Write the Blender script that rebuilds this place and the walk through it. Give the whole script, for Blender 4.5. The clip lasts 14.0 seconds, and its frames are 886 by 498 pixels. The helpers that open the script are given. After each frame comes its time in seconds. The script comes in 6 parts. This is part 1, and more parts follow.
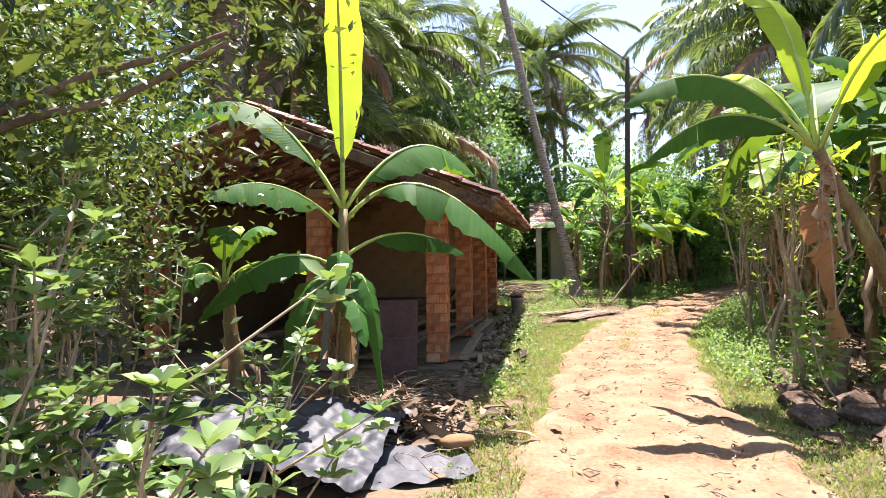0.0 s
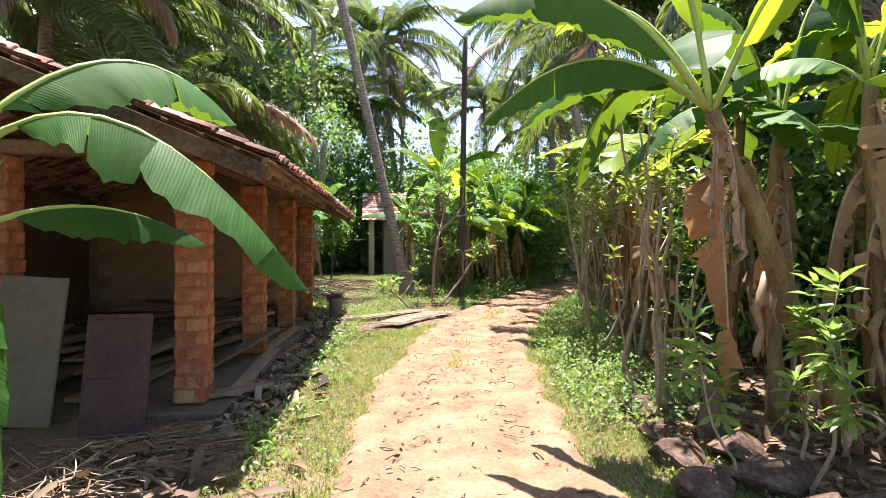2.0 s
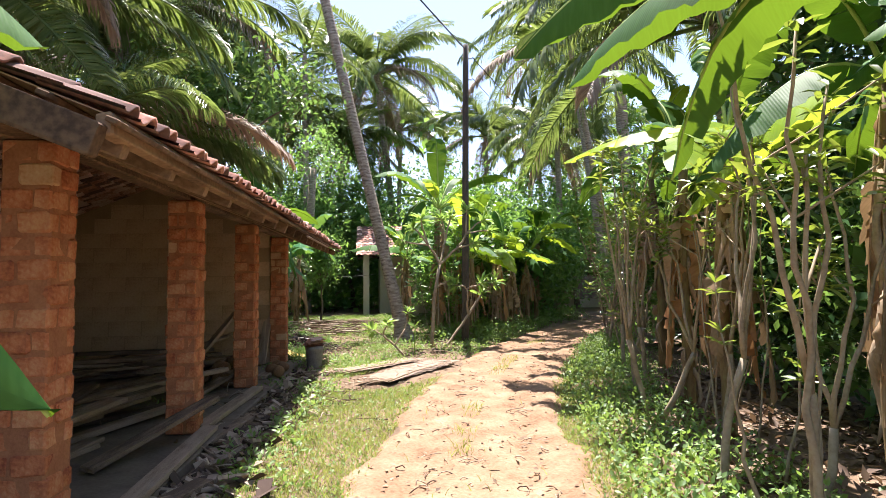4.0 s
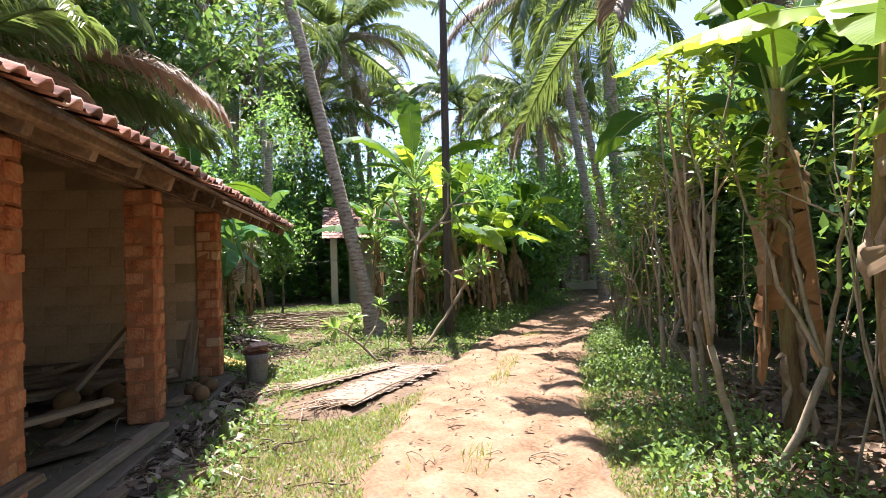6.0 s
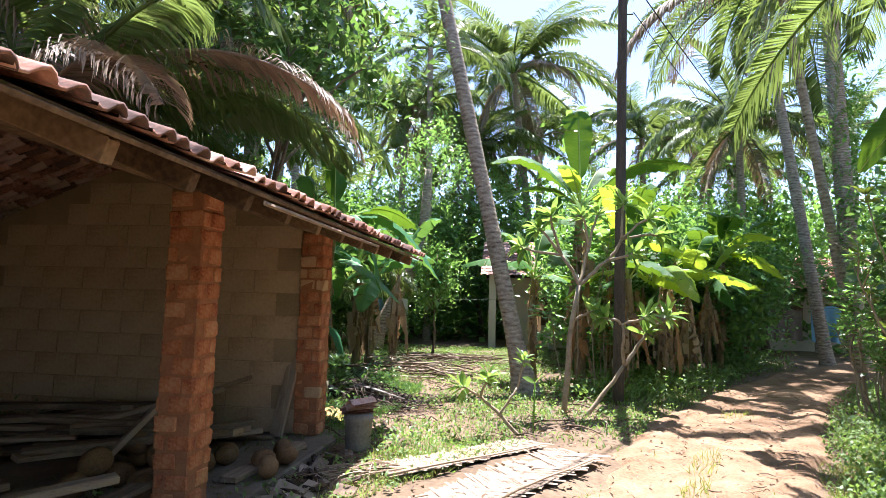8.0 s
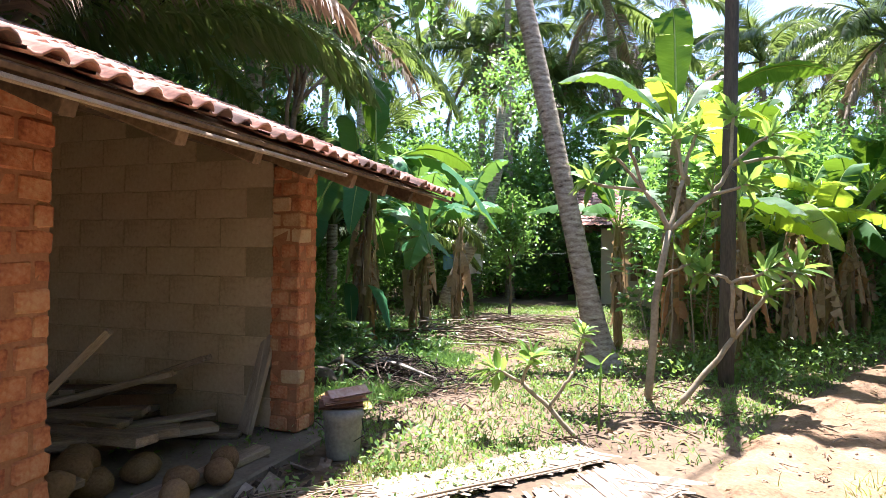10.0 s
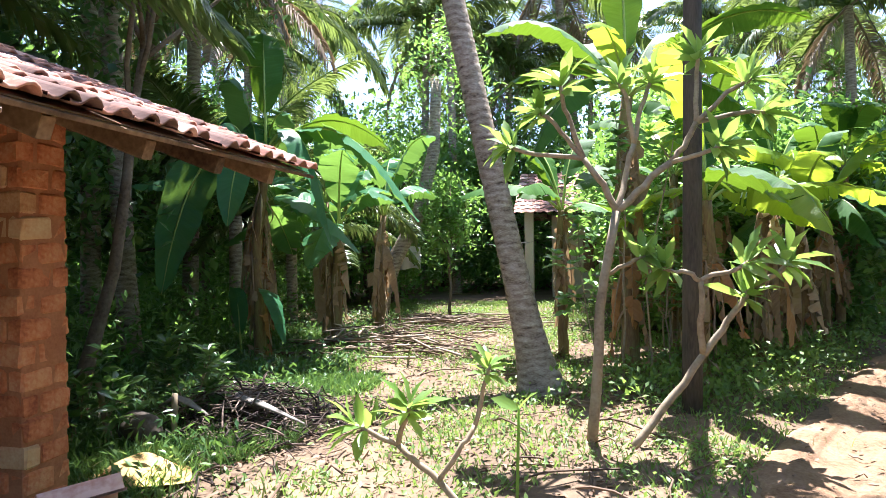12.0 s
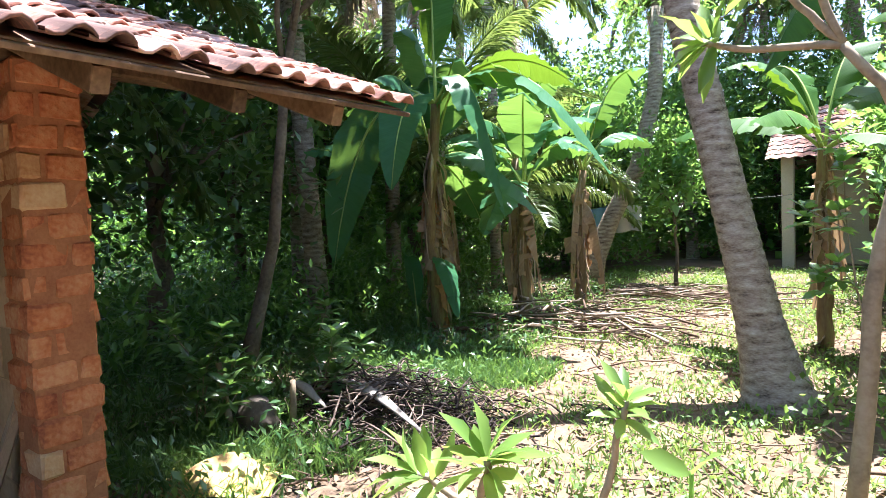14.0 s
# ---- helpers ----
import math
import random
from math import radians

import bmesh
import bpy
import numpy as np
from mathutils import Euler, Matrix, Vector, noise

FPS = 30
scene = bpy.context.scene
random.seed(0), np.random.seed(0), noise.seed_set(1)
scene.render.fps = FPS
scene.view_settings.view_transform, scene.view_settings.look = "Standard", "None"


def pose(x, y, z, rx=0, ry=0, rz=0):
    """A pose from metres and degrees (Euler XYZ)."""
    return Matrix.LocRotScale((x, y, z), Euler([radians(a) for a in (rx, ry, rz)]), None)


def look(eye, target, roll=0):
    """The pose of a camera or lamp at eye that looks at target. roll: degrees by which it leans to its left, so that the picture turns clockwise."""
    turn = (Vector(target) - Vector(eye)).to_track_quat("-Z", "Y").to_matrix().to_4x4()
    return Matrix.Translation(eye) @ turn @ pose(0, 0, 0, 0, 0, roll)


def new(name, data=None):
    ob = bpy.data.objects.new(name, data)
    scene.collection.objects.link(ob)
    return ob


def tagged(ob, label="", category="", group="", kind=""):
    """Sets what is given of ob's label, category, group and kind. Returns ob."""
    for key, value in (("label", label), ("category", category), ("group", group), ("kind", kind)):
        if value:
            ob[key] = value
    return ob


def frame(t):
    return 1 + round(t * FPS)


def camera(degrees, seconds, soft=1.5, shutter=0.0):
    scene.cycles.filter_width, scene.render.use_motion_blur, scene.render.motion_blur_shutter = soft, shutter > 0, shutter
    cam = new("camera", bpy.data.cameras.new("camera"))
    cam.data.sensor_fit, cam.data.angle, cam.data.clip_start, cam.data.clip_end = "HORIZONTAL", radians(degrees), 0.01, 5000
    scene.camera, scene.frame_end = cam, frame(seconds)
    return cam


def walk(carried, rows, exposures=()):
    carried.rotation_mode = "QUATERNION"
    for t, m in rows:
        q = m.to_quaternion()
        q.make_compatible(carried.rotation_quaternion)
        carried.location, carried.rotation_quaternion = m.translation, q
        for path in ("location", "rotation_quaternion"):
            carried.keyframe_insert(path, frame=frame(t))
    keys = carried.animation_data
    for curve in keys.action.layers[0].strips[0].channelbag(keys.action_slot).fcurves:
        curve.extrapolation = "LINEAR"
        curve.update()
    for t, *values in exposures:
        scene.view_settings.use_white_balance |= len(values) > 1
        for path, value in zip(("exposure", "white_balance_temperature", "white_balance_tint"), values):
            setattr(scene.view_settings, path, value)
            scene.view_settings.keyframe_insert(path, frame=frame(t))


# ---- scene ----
cam = camera(73.9, 14.0, soft=0.5)
METRES, EYE, TILT, LEAN, TURN = 14.6, 1.63, 1.5, 0.0, 0.0
ROWS = [
    (0.0, 0.0, 0.0, 0.0, -0.02, -1.24, 0.84),
    (0.5, 0.0134, 0.0377, -0.001, -9.2, -0.65, -1.46),
    (1.0, 0.0238, 0.0735, -0.0019, -12.28, -0.94, 0.35),
    (1.5, 0.0373, 0.1076, -0.0029, -11.92, -0.09, 1.33),
    (2.0, 0.0478, 0.1451, -0.0049, -15.48, -1.92, -0.64),
    (2.5, 0.0609, 0.1803, -0.0065, -14.83, -2.4, 0.12),
    (3.0, 0.0721, 0.2147, -0.0078, -13.02, -0.03, -0.56),
    (5.5, 0.1117, 0.4098, -0.015, -19.78, 1.94, 1.1),
    (6.0, 0.1253, 0.4497, -0.0159, -18.02, 0.08, 1.36),
    (6.5, 0.1382, 0.4851, -0.0157, -11.3, 1.73, 0.23),
    (7.0, 0.1498, 0.5216, -0.0155, -7.85, 4.09, 0.57),
    (7.5, 0.1631, 0.5533, -0.0153, -0.38, 4.84, -0.45),
    (8.0, 0.1754, 0.5888, -0.0164, -1.53, 3.87, -1.56),
    (10.5, 0.2358, 0.7557, -0.0212, 9.34, -0.76, -0.24),
    (11.0, 0.2459, 0.7871, -0.0214, 7.71, -0.5, 0.12),
    (11.5, 0.2578, 0.8191, -0.0216, 7.81, 0.13, -0.09),
    (12.0, 0.26, 0.8541, -0.021, 4.45, -1.36, 0.84),
    (12.5, 0.2615, 0.8811, -0.0221, 9.17, 0.38, 1.71),
    (13.0, 0.2659, 0.9036, -0.0216, 18.36, -1.6, 2.38),
    (13.5, 0.2717, 0.9275, -0.0232, 25.11, -1.83, 0.82),
    (14.0, 0.2854, 0.9531, -0.0258, 27.29, -4.18, 3.04),
]
walk(cam, [(t, pose(0, 0, EYE, TILT, LEAN, TURN) @ pose(METRES * x, METRES * y, METRES * z, 90 + pitch, roll, yaw)) for t, x, y, z, yaw, pitch, roll in ROWS],
     exposures=[(0.0, 1.98, 6400, 22), (5.5, 1.98, 6200, 22), (8.0, 2.15, 5850, 19), (10.5, 2.4, 5850, 20), (12.5, 2.45, 5800, 20), (14.0, 2.7, 5750, 21)])

# ---- world and light ----
SUN_AZ, SUN_EL = radians(18), radians(71)
world = bpy.data.worlds.new("world")
scene.world = world
world.use_nodes = True
wn = world.node_tree
sky = wn.nodes.new("ShaderNodeTexSky")
sky.sky_type, sky.sun_disc = "NISHITA", False
sky.sun_elevation, sky.sun_rotation = SUN_EL, SUN_AZ
sky.dust_density, sky.air_density = 1.0, 1.0
back = next(n for n in wn.nodes if n.type == "BACKGROUND")
back.inputs["Strength"].default_value = 0.085
wn.links.new(sky.outputs["Color"], back.inputs["Color"])
sun = new("sun", bpy.data.lights.new("sun", "SUN"))
sun.data.energy, sun.data.angle, sun.data.color = 5.0, radians(0.55), (1.0, 0.95, 0.86)
sun_dir = Vector((math.sin(SUN_AZ) * math.cos(SUN_EL), math.cos(SUN_AZ) * math.cos(SUN_EL), math.sin(SUN_EL)))
sun.matrix_world = look(sun_dir * 60, (0, 0, 0))


# ---- materials ----
def nodes_of(name):
    m = bpy.data.materials.new(name)
    m.use_nodes = True
    nt = m.node_tree
    return m, nt, next(n for n in nt.nodes if n.type == "BSDF_PRINCIPLED"), next(n for n in nt.nodes if n.type == "OUTPUT_MATERIAL")


def surface(name, stops, scale=3.0, fine=40.0, rough=0.8, bump=0.3, metal=0.0, vary=0.0, per="", stretch=(1, 1, 1), dist=0.01, spec=0.3, bands=0.0):
    """stops: colours over a two-scale noise. per: 'object' or 'island' for piece-to-piece variation of strength vary."""
    m, nt, bs, out = nodes_of(name)
    N, Lk = nt.nodes.new, nt.links.new
    tc, mp = N("ShaderNodeTexCoord"), N("ShaderNodeMapping")
    mp.inputs["Scale"].default_value = stretch
    Lk(tc.outputs["Object"], mp.inputs["Vector"])
    big, small = N("ShaderNodeTexNoise"), N("ShaderNodeTexNoise")
    big.inputs["Scale"].default_value, big.inputs["Detail"].default_value = scale, 6
    small.inputs["Scale"].default_value, small.inputs["Detail"].default_value = fine, 5
    Lk(mp.outputs["Vector"], big.inputs["Vector"])
    Lk(mp.outputs["Vector"], small.inputs["Vector"])
    mix = N("ShaderNodeMix")
    mix.inputs[0].default_value = 0.4
    Lk(big.outputs["Fac"], mix.inputs[2])
    Lk(small.outputs["Fac"], mix.inputs[3])
    value = mix.outputs[0]
    if bands:
        wave, over = N("ShaderNodeTexWave"), N("ShaderNodeMix")
        wave.bands_direction = "Z"
        wave.inputs["Scale"].default_value, wave.inputs["Distortion"].default_value, wave.inputs["Detail"].default_value = bands, 9.0, 4.0
        Lk(tc.outputs["Object"], wave.inputs["Vector"])
        over.inputs[0].default_value = 0.09
        Lk(value, over.inputs[2])
        Lk(wave.outputs["Fac"], over.inputs[3])
        value = over.outputs[0]
    if per:
        src = N("ShaderNodeObjectInfo") if per == "object" else N("ShaderNodeNewGeometry")
        sock = src.outputs["Random"] if per == "object" else src.outputs["Random Per Island"]
        ma = N("ShaderNodeMath")
        ma.operation = "MULTIPLY_ADD"
        Lk(sock, ma.inputs[0])
        ma.inputs[1].default_value = vary
        ma.inputs[2].default_value = -vary / 2
        ad = N("ShaderNodeMath")
        Lk(value, ad.inputs[0])
        Lk(ma.outputs[0], ad.inputs[1])
        value = ad.outputs[0]
    ramp = N("ShaderNodeValToRGB")
    el = ramp.color_ramp.elements
    n = len(stops)
    for i, c in enumerate(stops):
        p = 0.3 + 0.4 * i / max(1, n - 1)
        e = el[i] if i < 2 else el.new(p)
        e.position, e.color = p, (*c, 1)
    Lk(value, ramp.inputs["Fac"])
    Lk(ramp.outputs["Color"], bs.inputs["Base Color"])
    bs.inputs["Roughness"].default_value, bs.inputs["Metallic"].default_value = rough, metal
    bs.inputs["Specular IOR Level"].default_value = spec
    if bump:
        b = N("ShaderNodeBump")
        b.inputs["Strength"].default_value, b.inputs["Distance"].default_value = bump, dist
        Lk(value if bands else mix.outputs[0], b.inputs["Height"])
        Lk(b.outputs["Normal"], bs.inputs["Normal"])
    return m


def leaf_material(name, stops, through_colour, share=0.35, rough=0.42, veins=0.0):
    """Two-sided leaf: gloss and colour from the front, light let through from behind; veins along the blade's UV."""
    m, nt, bs, out = nodes_of(name)
    N, Lk = nt.nodes.new, nt.links.new
    geo, tc, nz = N("ShaderNodeNewGeometry"), N("ShaderNodeTexCoord"), N("ShaderNodeTexNoise")
    nz.inputs["Scale"].default_value = 5.0
    Lk(tc.outputs["Object"], nz.inputs["Vector"])
    mix = N("ShaderNodeMix")
    mix.inputs[0].default_value = 0.45
    info = N("ShaderNodeObjectInfo")
    Lk((info if veins else geo).outputs["Random" if veins else "Random Per Island"], mix.inputs[2])
    Lk(nz.outputs["Fac"], mix.inputs[3])
    ramp = N("ShaderNodeValToRGB")
    el = ramp.color_ramp.elements
    for i, c in enumerate(stops):
        p = 0.15 + 0.7 * i / max(1, len(stops) - 1)
        e = el[i] if i < 2 else el.new(p)
        e.position, e.color = p, (*c, 1)
    if not veins:
        Lk(mix.outputs[0], ramp.inputs["Fac"])
    tr, sh = N("ShaderNodeBsdfTranslucent"), N("ShaderNodeMixShader")
    hue = N("ShaderNodeMix")
    hue.data_type = "RGBA"
    hue.inputs[0].default_value = 0.6
    Lk(ramp.outputs["Color"], hue.inputs[6])
    hue.inputs[7].default_value = (*through_colour, 1)
    Lk(hue.outputs[2], tr.inputs["Color"])
    Lk(ramp.outputs["Color"], bs.inputs["Base Color"])
    bs.inputs["Roughness"].default_value = rough
    bs.inputs["Specular IOR Level"].default_value = 0.12 if veins else 0.5
    if veins:
        sep, wv, b = N("ShaderNodeSeparateXYZ"), N("ShaderNodeMath"), N("ShaderNodeBump")
        Lk(tc.outputs["UV"], sep.inputs[0])
        mul = N("ShaderNodeMath")
        mul.operation = "MULTIPLY"
        mul.inputs[1].default_value = veins
        Lk(sep.outputs["Y"], mul.inputs[0])
        wv.operation = "SINE"
        Lk(mul.outputs[0], wv.inputs[0])
        b.inputs["Strength"].default_value, b.inputs["Distance"].default_value = 0.12, 0.003
        Lk(wv.outputs[0], b.inputs["Height"])
        Lk(b.outputs["Normal"], bs.inputs["Normal"])
        vmap, streak, over = N("ShaderNodeMapping"), N("ShaderNodeTexNoise"), N("ShaderNodeMix")   # cross streaks of the blade
        vmap.inputs["Scale"].default_value = (2.0, 70.0, 1.0)
        streak.inputs["Scale"].default_value, streak.inputs["Detail"].default_value = 1.0, 4
        Lk(tc.outputs["UV"], vmap.inputs["Vector"])
        Lk(vmap.outputs["Vector"], streak.inputs["Vector"])
        over.inputs[0].default_value = 0.5
        Lk(mix.outputs[0], over.inputs[2])
        Lk(streak.outputs["Fac"], over.inputs[3])
        Lk(over.outputs[0], ramp.inputs["Fac"])
    sh.inputs[0].default_value = share
    Lk(bs.outputs[0], sh.inputs[1])
    Lk(tr.outputs[0], sh.inputs[2])
    Lk(sh.outputs[0], out.inputs["Surface"])
    return m


M_SAND = surface("track_sand", [(0.10, 0.058, 0.033), (0.185, 0.115, 0.068), (0.24, 0.158, 0.098), (0.30, 0.21, 0.138)], 2.6, 30, 0.95, 0.9, dist=0.035, spec=0.1)
M_SOIL = surface("yard_soil", [(0.075, 0.056, 0.038), (0.145, 0.102, 0.066), (0.225, 0.158, 0.104)], 0.9, 18, 0.95, 0.8, dist=0.03, spec=0.1)
M_BRICK = surface("orange_brick", [(0.22, 0.065, 0.036), (0.43, 0.155, 0.07), (0.52, 0.27, 0.14)], 7, 50, 0.92, 1.0, vary=0.17, per="object", dist=0.016, spec=0.15)
M_BRICK_PALE = surface("pale_brick", [(0.34, 0.16, 0.075), (0.47, 0.28, 0.15), (0.54, 0.38, 0.23)], 9, 60, 0.9, 0.9, vary=0.25, per="object", dist=0.008, spec=0.15)
M_MORTAR = surface("clay_mortar", [(0.24, 0.095, 0.05), (0.39, 0.18, 0.092)], 8, 70, 0.95, 0.6, spec=0.1)
M_BLOCK = surface("earth_block", [(0.26, 0.165, 0.10), (0.48, 0.335, 0.21), (0.57, 0.41, 0.265)], 1.6, 30, 0.95, 0.7, vary=0.06, per="object", spec=0.1)
M_JOINT = surface("earth_joint", [(0.24, 0.17, 0.10), (0.40, 0.29, 0.18)], 3, 45, 0.95, 0.5, spec=0.1)
# the rear wall's brown is darkened to carry the shade inside the shed
M_WALL_SHADED = surface("earth_wall_shaded", [(0.11, 0.078, 0.05), (0.21, 0.152, 0.098)], 2, 40, 0.95, 0.5, spec=0.1)
M_TILE = surface("clay_tile", [(0.14, 0.085, 0.07), (0.42, 0.20, 0.14), (0.62, 0.42, 0.35)], 4, 30, 0.85, 0.7, vary=0.5, per="island", spec=0.2)
M_TILE_O = surface("clay_tile_single", [(0.14, 0.085, 0.07), (0.42, 0.20, 0.14), (0.62, 0.42, 0.35)], 4, 30, 0.85, 0.7, vary=0.5, per="object", spec=0.2)
M_TIMBER = surface("old_timber", [(0.055, 0.034, 0.022), (0.16, 0.10, 0.058), (0.30, 0.195, 0.115)], 2, 30, 0.85, 0.5, vary=0.25, per="object", stretch=(1, 1, 1), spec=0.2)
M_PLANK = surface("weathered_plank", [(0.10, 0.07, 0.05), (0.24, 0.17, 0.115), (0.36, 0.27, 0.19)], 3, 35, 0.85, 0.6, vary=0.4, per="object", stretch=(1, 6, 6), spec=0.2)
M_PANEL = surface("maroon_panel", [(0.05, 0.026, 0.024), (0.088, 0.046, 0.042), (0.12, 0.07, 0.062)], 2.5, 30, 0.7, 0.25, spec=0.3)
M_BOARD = surface("grey_board", [(0.14, 0.12, 0.085), (0.24, 0.21, 0.15)], 2.5, 30, 0.85, 0.3, spec=0.2)
M_TARP = surface("black_plastic", [(0.022, 0.024, 0.03), (0.06, 0.064, 0.075)], 3, 25, 0.55, 0.5, spec=0.3)
M_ROCK = surface("brown_rock", [(0.03, 0.02, 0.016), (0.10, 0.065, 0.047), (0.24, 0.18, 0.13)], 5, 30, 0.9, 1.0, dist=0.03, spec=0.15)
M_CONCRETE = surface("old_concrete", [(0.11, 0.085, 0.062), (0.22, 0.175, 0.13)], 4, 40, 0.9, 0.5, spec=0.15)
M_TRUNK = surface("palm_bark", [(0.045, 0.033, 0.024), (0.23, 0.18, 0.135), (0.35, 0.295, 0.23), (0.50, 0.45, 0.37)], 7, 34, 0.95, 1.0, stretch=(1.0, 1.0, 2.6), dist=0.018, spec=0.1, bands=3.6)
M_BARK = surface("tree_bark", [(0.06, 0.045, 0.033), (0.15, 0.115, 0.08), (0.22, 0.18, 0.13)], 4, 28, 0.95, 0.8, dist=0.02, spec=0.1)
M_STEM = surface("pale_stem", [(0.17, 0.13, 0.085), (0.30, 0.24, 0.16), (0.38, 0.33, 0.24)], 6, 30, 0.85, 0.4, spec=0.2)
M_PSEUDO = surface("banana_stem", [(0.10, 0.055, 0.03), (0.20, 0.135, 0.06), (0.24, 0.25, 0.09)], 3, 20, 0.6, 0.5, stretch=(3, 3, 0.6), spec=0.3)
M_RIB = surface("banana_midrib", [(0.22, 0.32, 0.06), (0.36, 0.46, 0.12)], 6, 30, 0.5, 0.1, spec=0.4)
M_POLE = surface("tarred_pole", [(0.035, 0.029, 0.023), (0.13, 0.105, 0.082)], 4, 30, 0.8, 0.5, stretch=(2, 2, 0.4), spec=0.25)
M_WIRE = surface("wire_black", [(0.01, 0.01, 0.01), (0.02, 0.02, 0.02)], 4, 20, 0.6, 0.0)
M_STRAW = surface("dry_frond", [(0.16, 0.11, 0.07), (0.30, 0.22, 0.145), (0.42, 0.33, 0.23)], 5, 30, 0.8, 0.2, vary=0.5, per="island", spec=0.25)
M_STRAW_O = surface("bleached_leaflet", [(0.19, 0.135, 0.095), (0.26, 0.195, 0.14), (0.33, 0.255, 0.19)], 5, 30, 0.8, 0.2, vary=0.14, per="object", spec=0.2)
M_TWIG = surface("dead_twig", [(0.09, 0.06, 0.04), (0.20, 0.15, 0.105), (0.33, 0.27, 0.20)], 5, 30, 0.9, 0.2, vary=0.6, per="island", spec=0.15)
M_HUSK = surface("coconut_husk", [(0.13, 0.07, 0.035), (0.27, 0.16, 0.08)], 6, 40, 0.9, 0.6, vary=0.3, per="object", spec=0.2)
M_CEMENT = surface("bucket_cement", [(0.14, 0.125, 0.105), (0.30, 0.275, 0.235)], 5, 40, 0.85, 0.4, spec=0.2)
M_CLOTH = surface("pale_cloth", [(0.45, 0.45, 0.5), (0.62, 0.62, 0.66)], 3, 40, 0.95, 0.2, spec=0.1)
M_CLOTH_B = surface("blue_cloth", [(0.12, 0.25, 0.36), (0.2, 0.36, 0.48)], 3, 40, 0.95, 0.2, spec=0.1)
M_PLASTER = surface("cream_plaster", [(0.45, 0.38, 0.27), (0.60, 0.52, 0.38)], 2, 30, 0.9, 0.3, spec=0.15)

L_BAN = leaf_material("banana_leaf_green", [(0.010, 0.042, 0.010), (0.030, 0.10, 0.018), (0.085, 0.19, 0.045)], (0.40, 0.66, 0.03), 0.2, 0.56, veins=620)
L_BAN_Y = leaf_material("banana_leaf_young", [(0.12, 0.24, 0.025), (0.22, 0.35, 0.035), (0.34, 0.46, 0.06)], (0.55, 0.68, 0.03), 0.5, 0.36, veins=620)
L_BAN_DARK = leaf_material("banana_leaf_bluish", [(0.02, 0.085, 0.04), (0.045, 0.145, 0.065), (0.09, 0.21, 0.09)], (0.35, 0.60, 0.06), 0.3, 0.34, veins=620)
L_DRY_O = leaf_material("banana_leaf_orange", [(0.17, 0.08, 0.035), (0.36, 0.19, 0.085), (0.52, 0.33, 0.17)], (0.48, 0.26, 0.10), 0.25, 0.75, veins=300)
# olive green darkened in the colour to stand for shade within the thicket
L_OLIVE_SHADED = leaf_material("tree_leaf_olive_shaded", [(0.014, 0.034, 0.010), (0.036, 0.068, 0.016), (0.11, 0.15, 0.032)], (0.30, 0.38, 0.05), 0.2, 0.36)
L_DRY = leaf_material("banana_leaf_dry", [(0.16, 0.105, 0.06), (0.36, 0.25, 0.15), (0.52, 0.41, 0.28)], (0.42, 0.27, 0.12), 0.25, 0.75, veins=300)
L_PALM = leaf_material("palm_leaflet", [(0.035, 0.07, 0.025), (0.085, 0.135, 0.045), (0.18, 0.22, 0.09)], (0.38, 0.50, 0.09), 0.34, 0.24)
L_PALM_DRY = leaf_material("palm_leaflet_dry", [(0.12, 0.085, 0.055), (0.24, 0.175, 0.115), (0.34, 0.26, 0.17)], (0.35, 0.22, 0.10), 0.2, 0.6)
L_BUSH = leaf_material("shrub_leaf", [(0.034, 0.08, 0.026), (0.085, 0.155, 0.048), (0.22, 0.29, 0.11)], (0.34, 0.50, 0.08), 0.3, 0.34)
L_DARK = leaf_material("tree_leaf_dark", [(0.024, 0.075, 0.026), (0.055, 0.125, 0.04), (0.13, 0.21, 0.065)], (0.30, 0.52, 0.08), 0.32, 0.28)
L_MID = leaf_material("tree_leaf_mid", [(0.03, 0.10, 0.026), (0.075, 0.18, 0.042), (0.18, 0.30, 0.07)], (0.38, 0.66, 0.10), 0.38, 0.3)
L_STICK = leaf_material("croton_leaf", [(0.04, 0.08, 0.014), (0.10, 0.16, 0.028), (0.21, 0.27, 0.05)], (0.42, 0.54, 0.05), 0.34, 0.36)
L_PLUM = leaf_material("frangipani_leaf", [(0.07, 0.15, 0.03), (0.13, 0.24, 0.05), (0.24, 0.36, 0.09)], (0.45, 0.65, 0.10), 0.4, 0.36)
L_GRASS = leaf_material("grass_blade", [(0.11, 0.15, 0.03), (0.22, 0.25, 0.065), (0.40, 0.36, 0.16)], (0.45, 0.55, 0.08), 0.4, 0.5)
L_WEED = leaf_material("weed_leaf", [(0.05, 0.11, 0.028), (0.11, 0.20, 0.05), (0.22, 0.31, 0.10)], (0.40, 0.60, 0.09), 0.38, 0.52)
L_LITTER = leaf_material("dead_leaf", [(0.07, 0.042, 0.024), (0.155, 0.10, 0.06), (0.30, 0.215, 0.135)], (0.3, 0.18, 0.08), 0.12, 0.8)

# ---- mesh building ----
rng = np.random.default_rng(7)


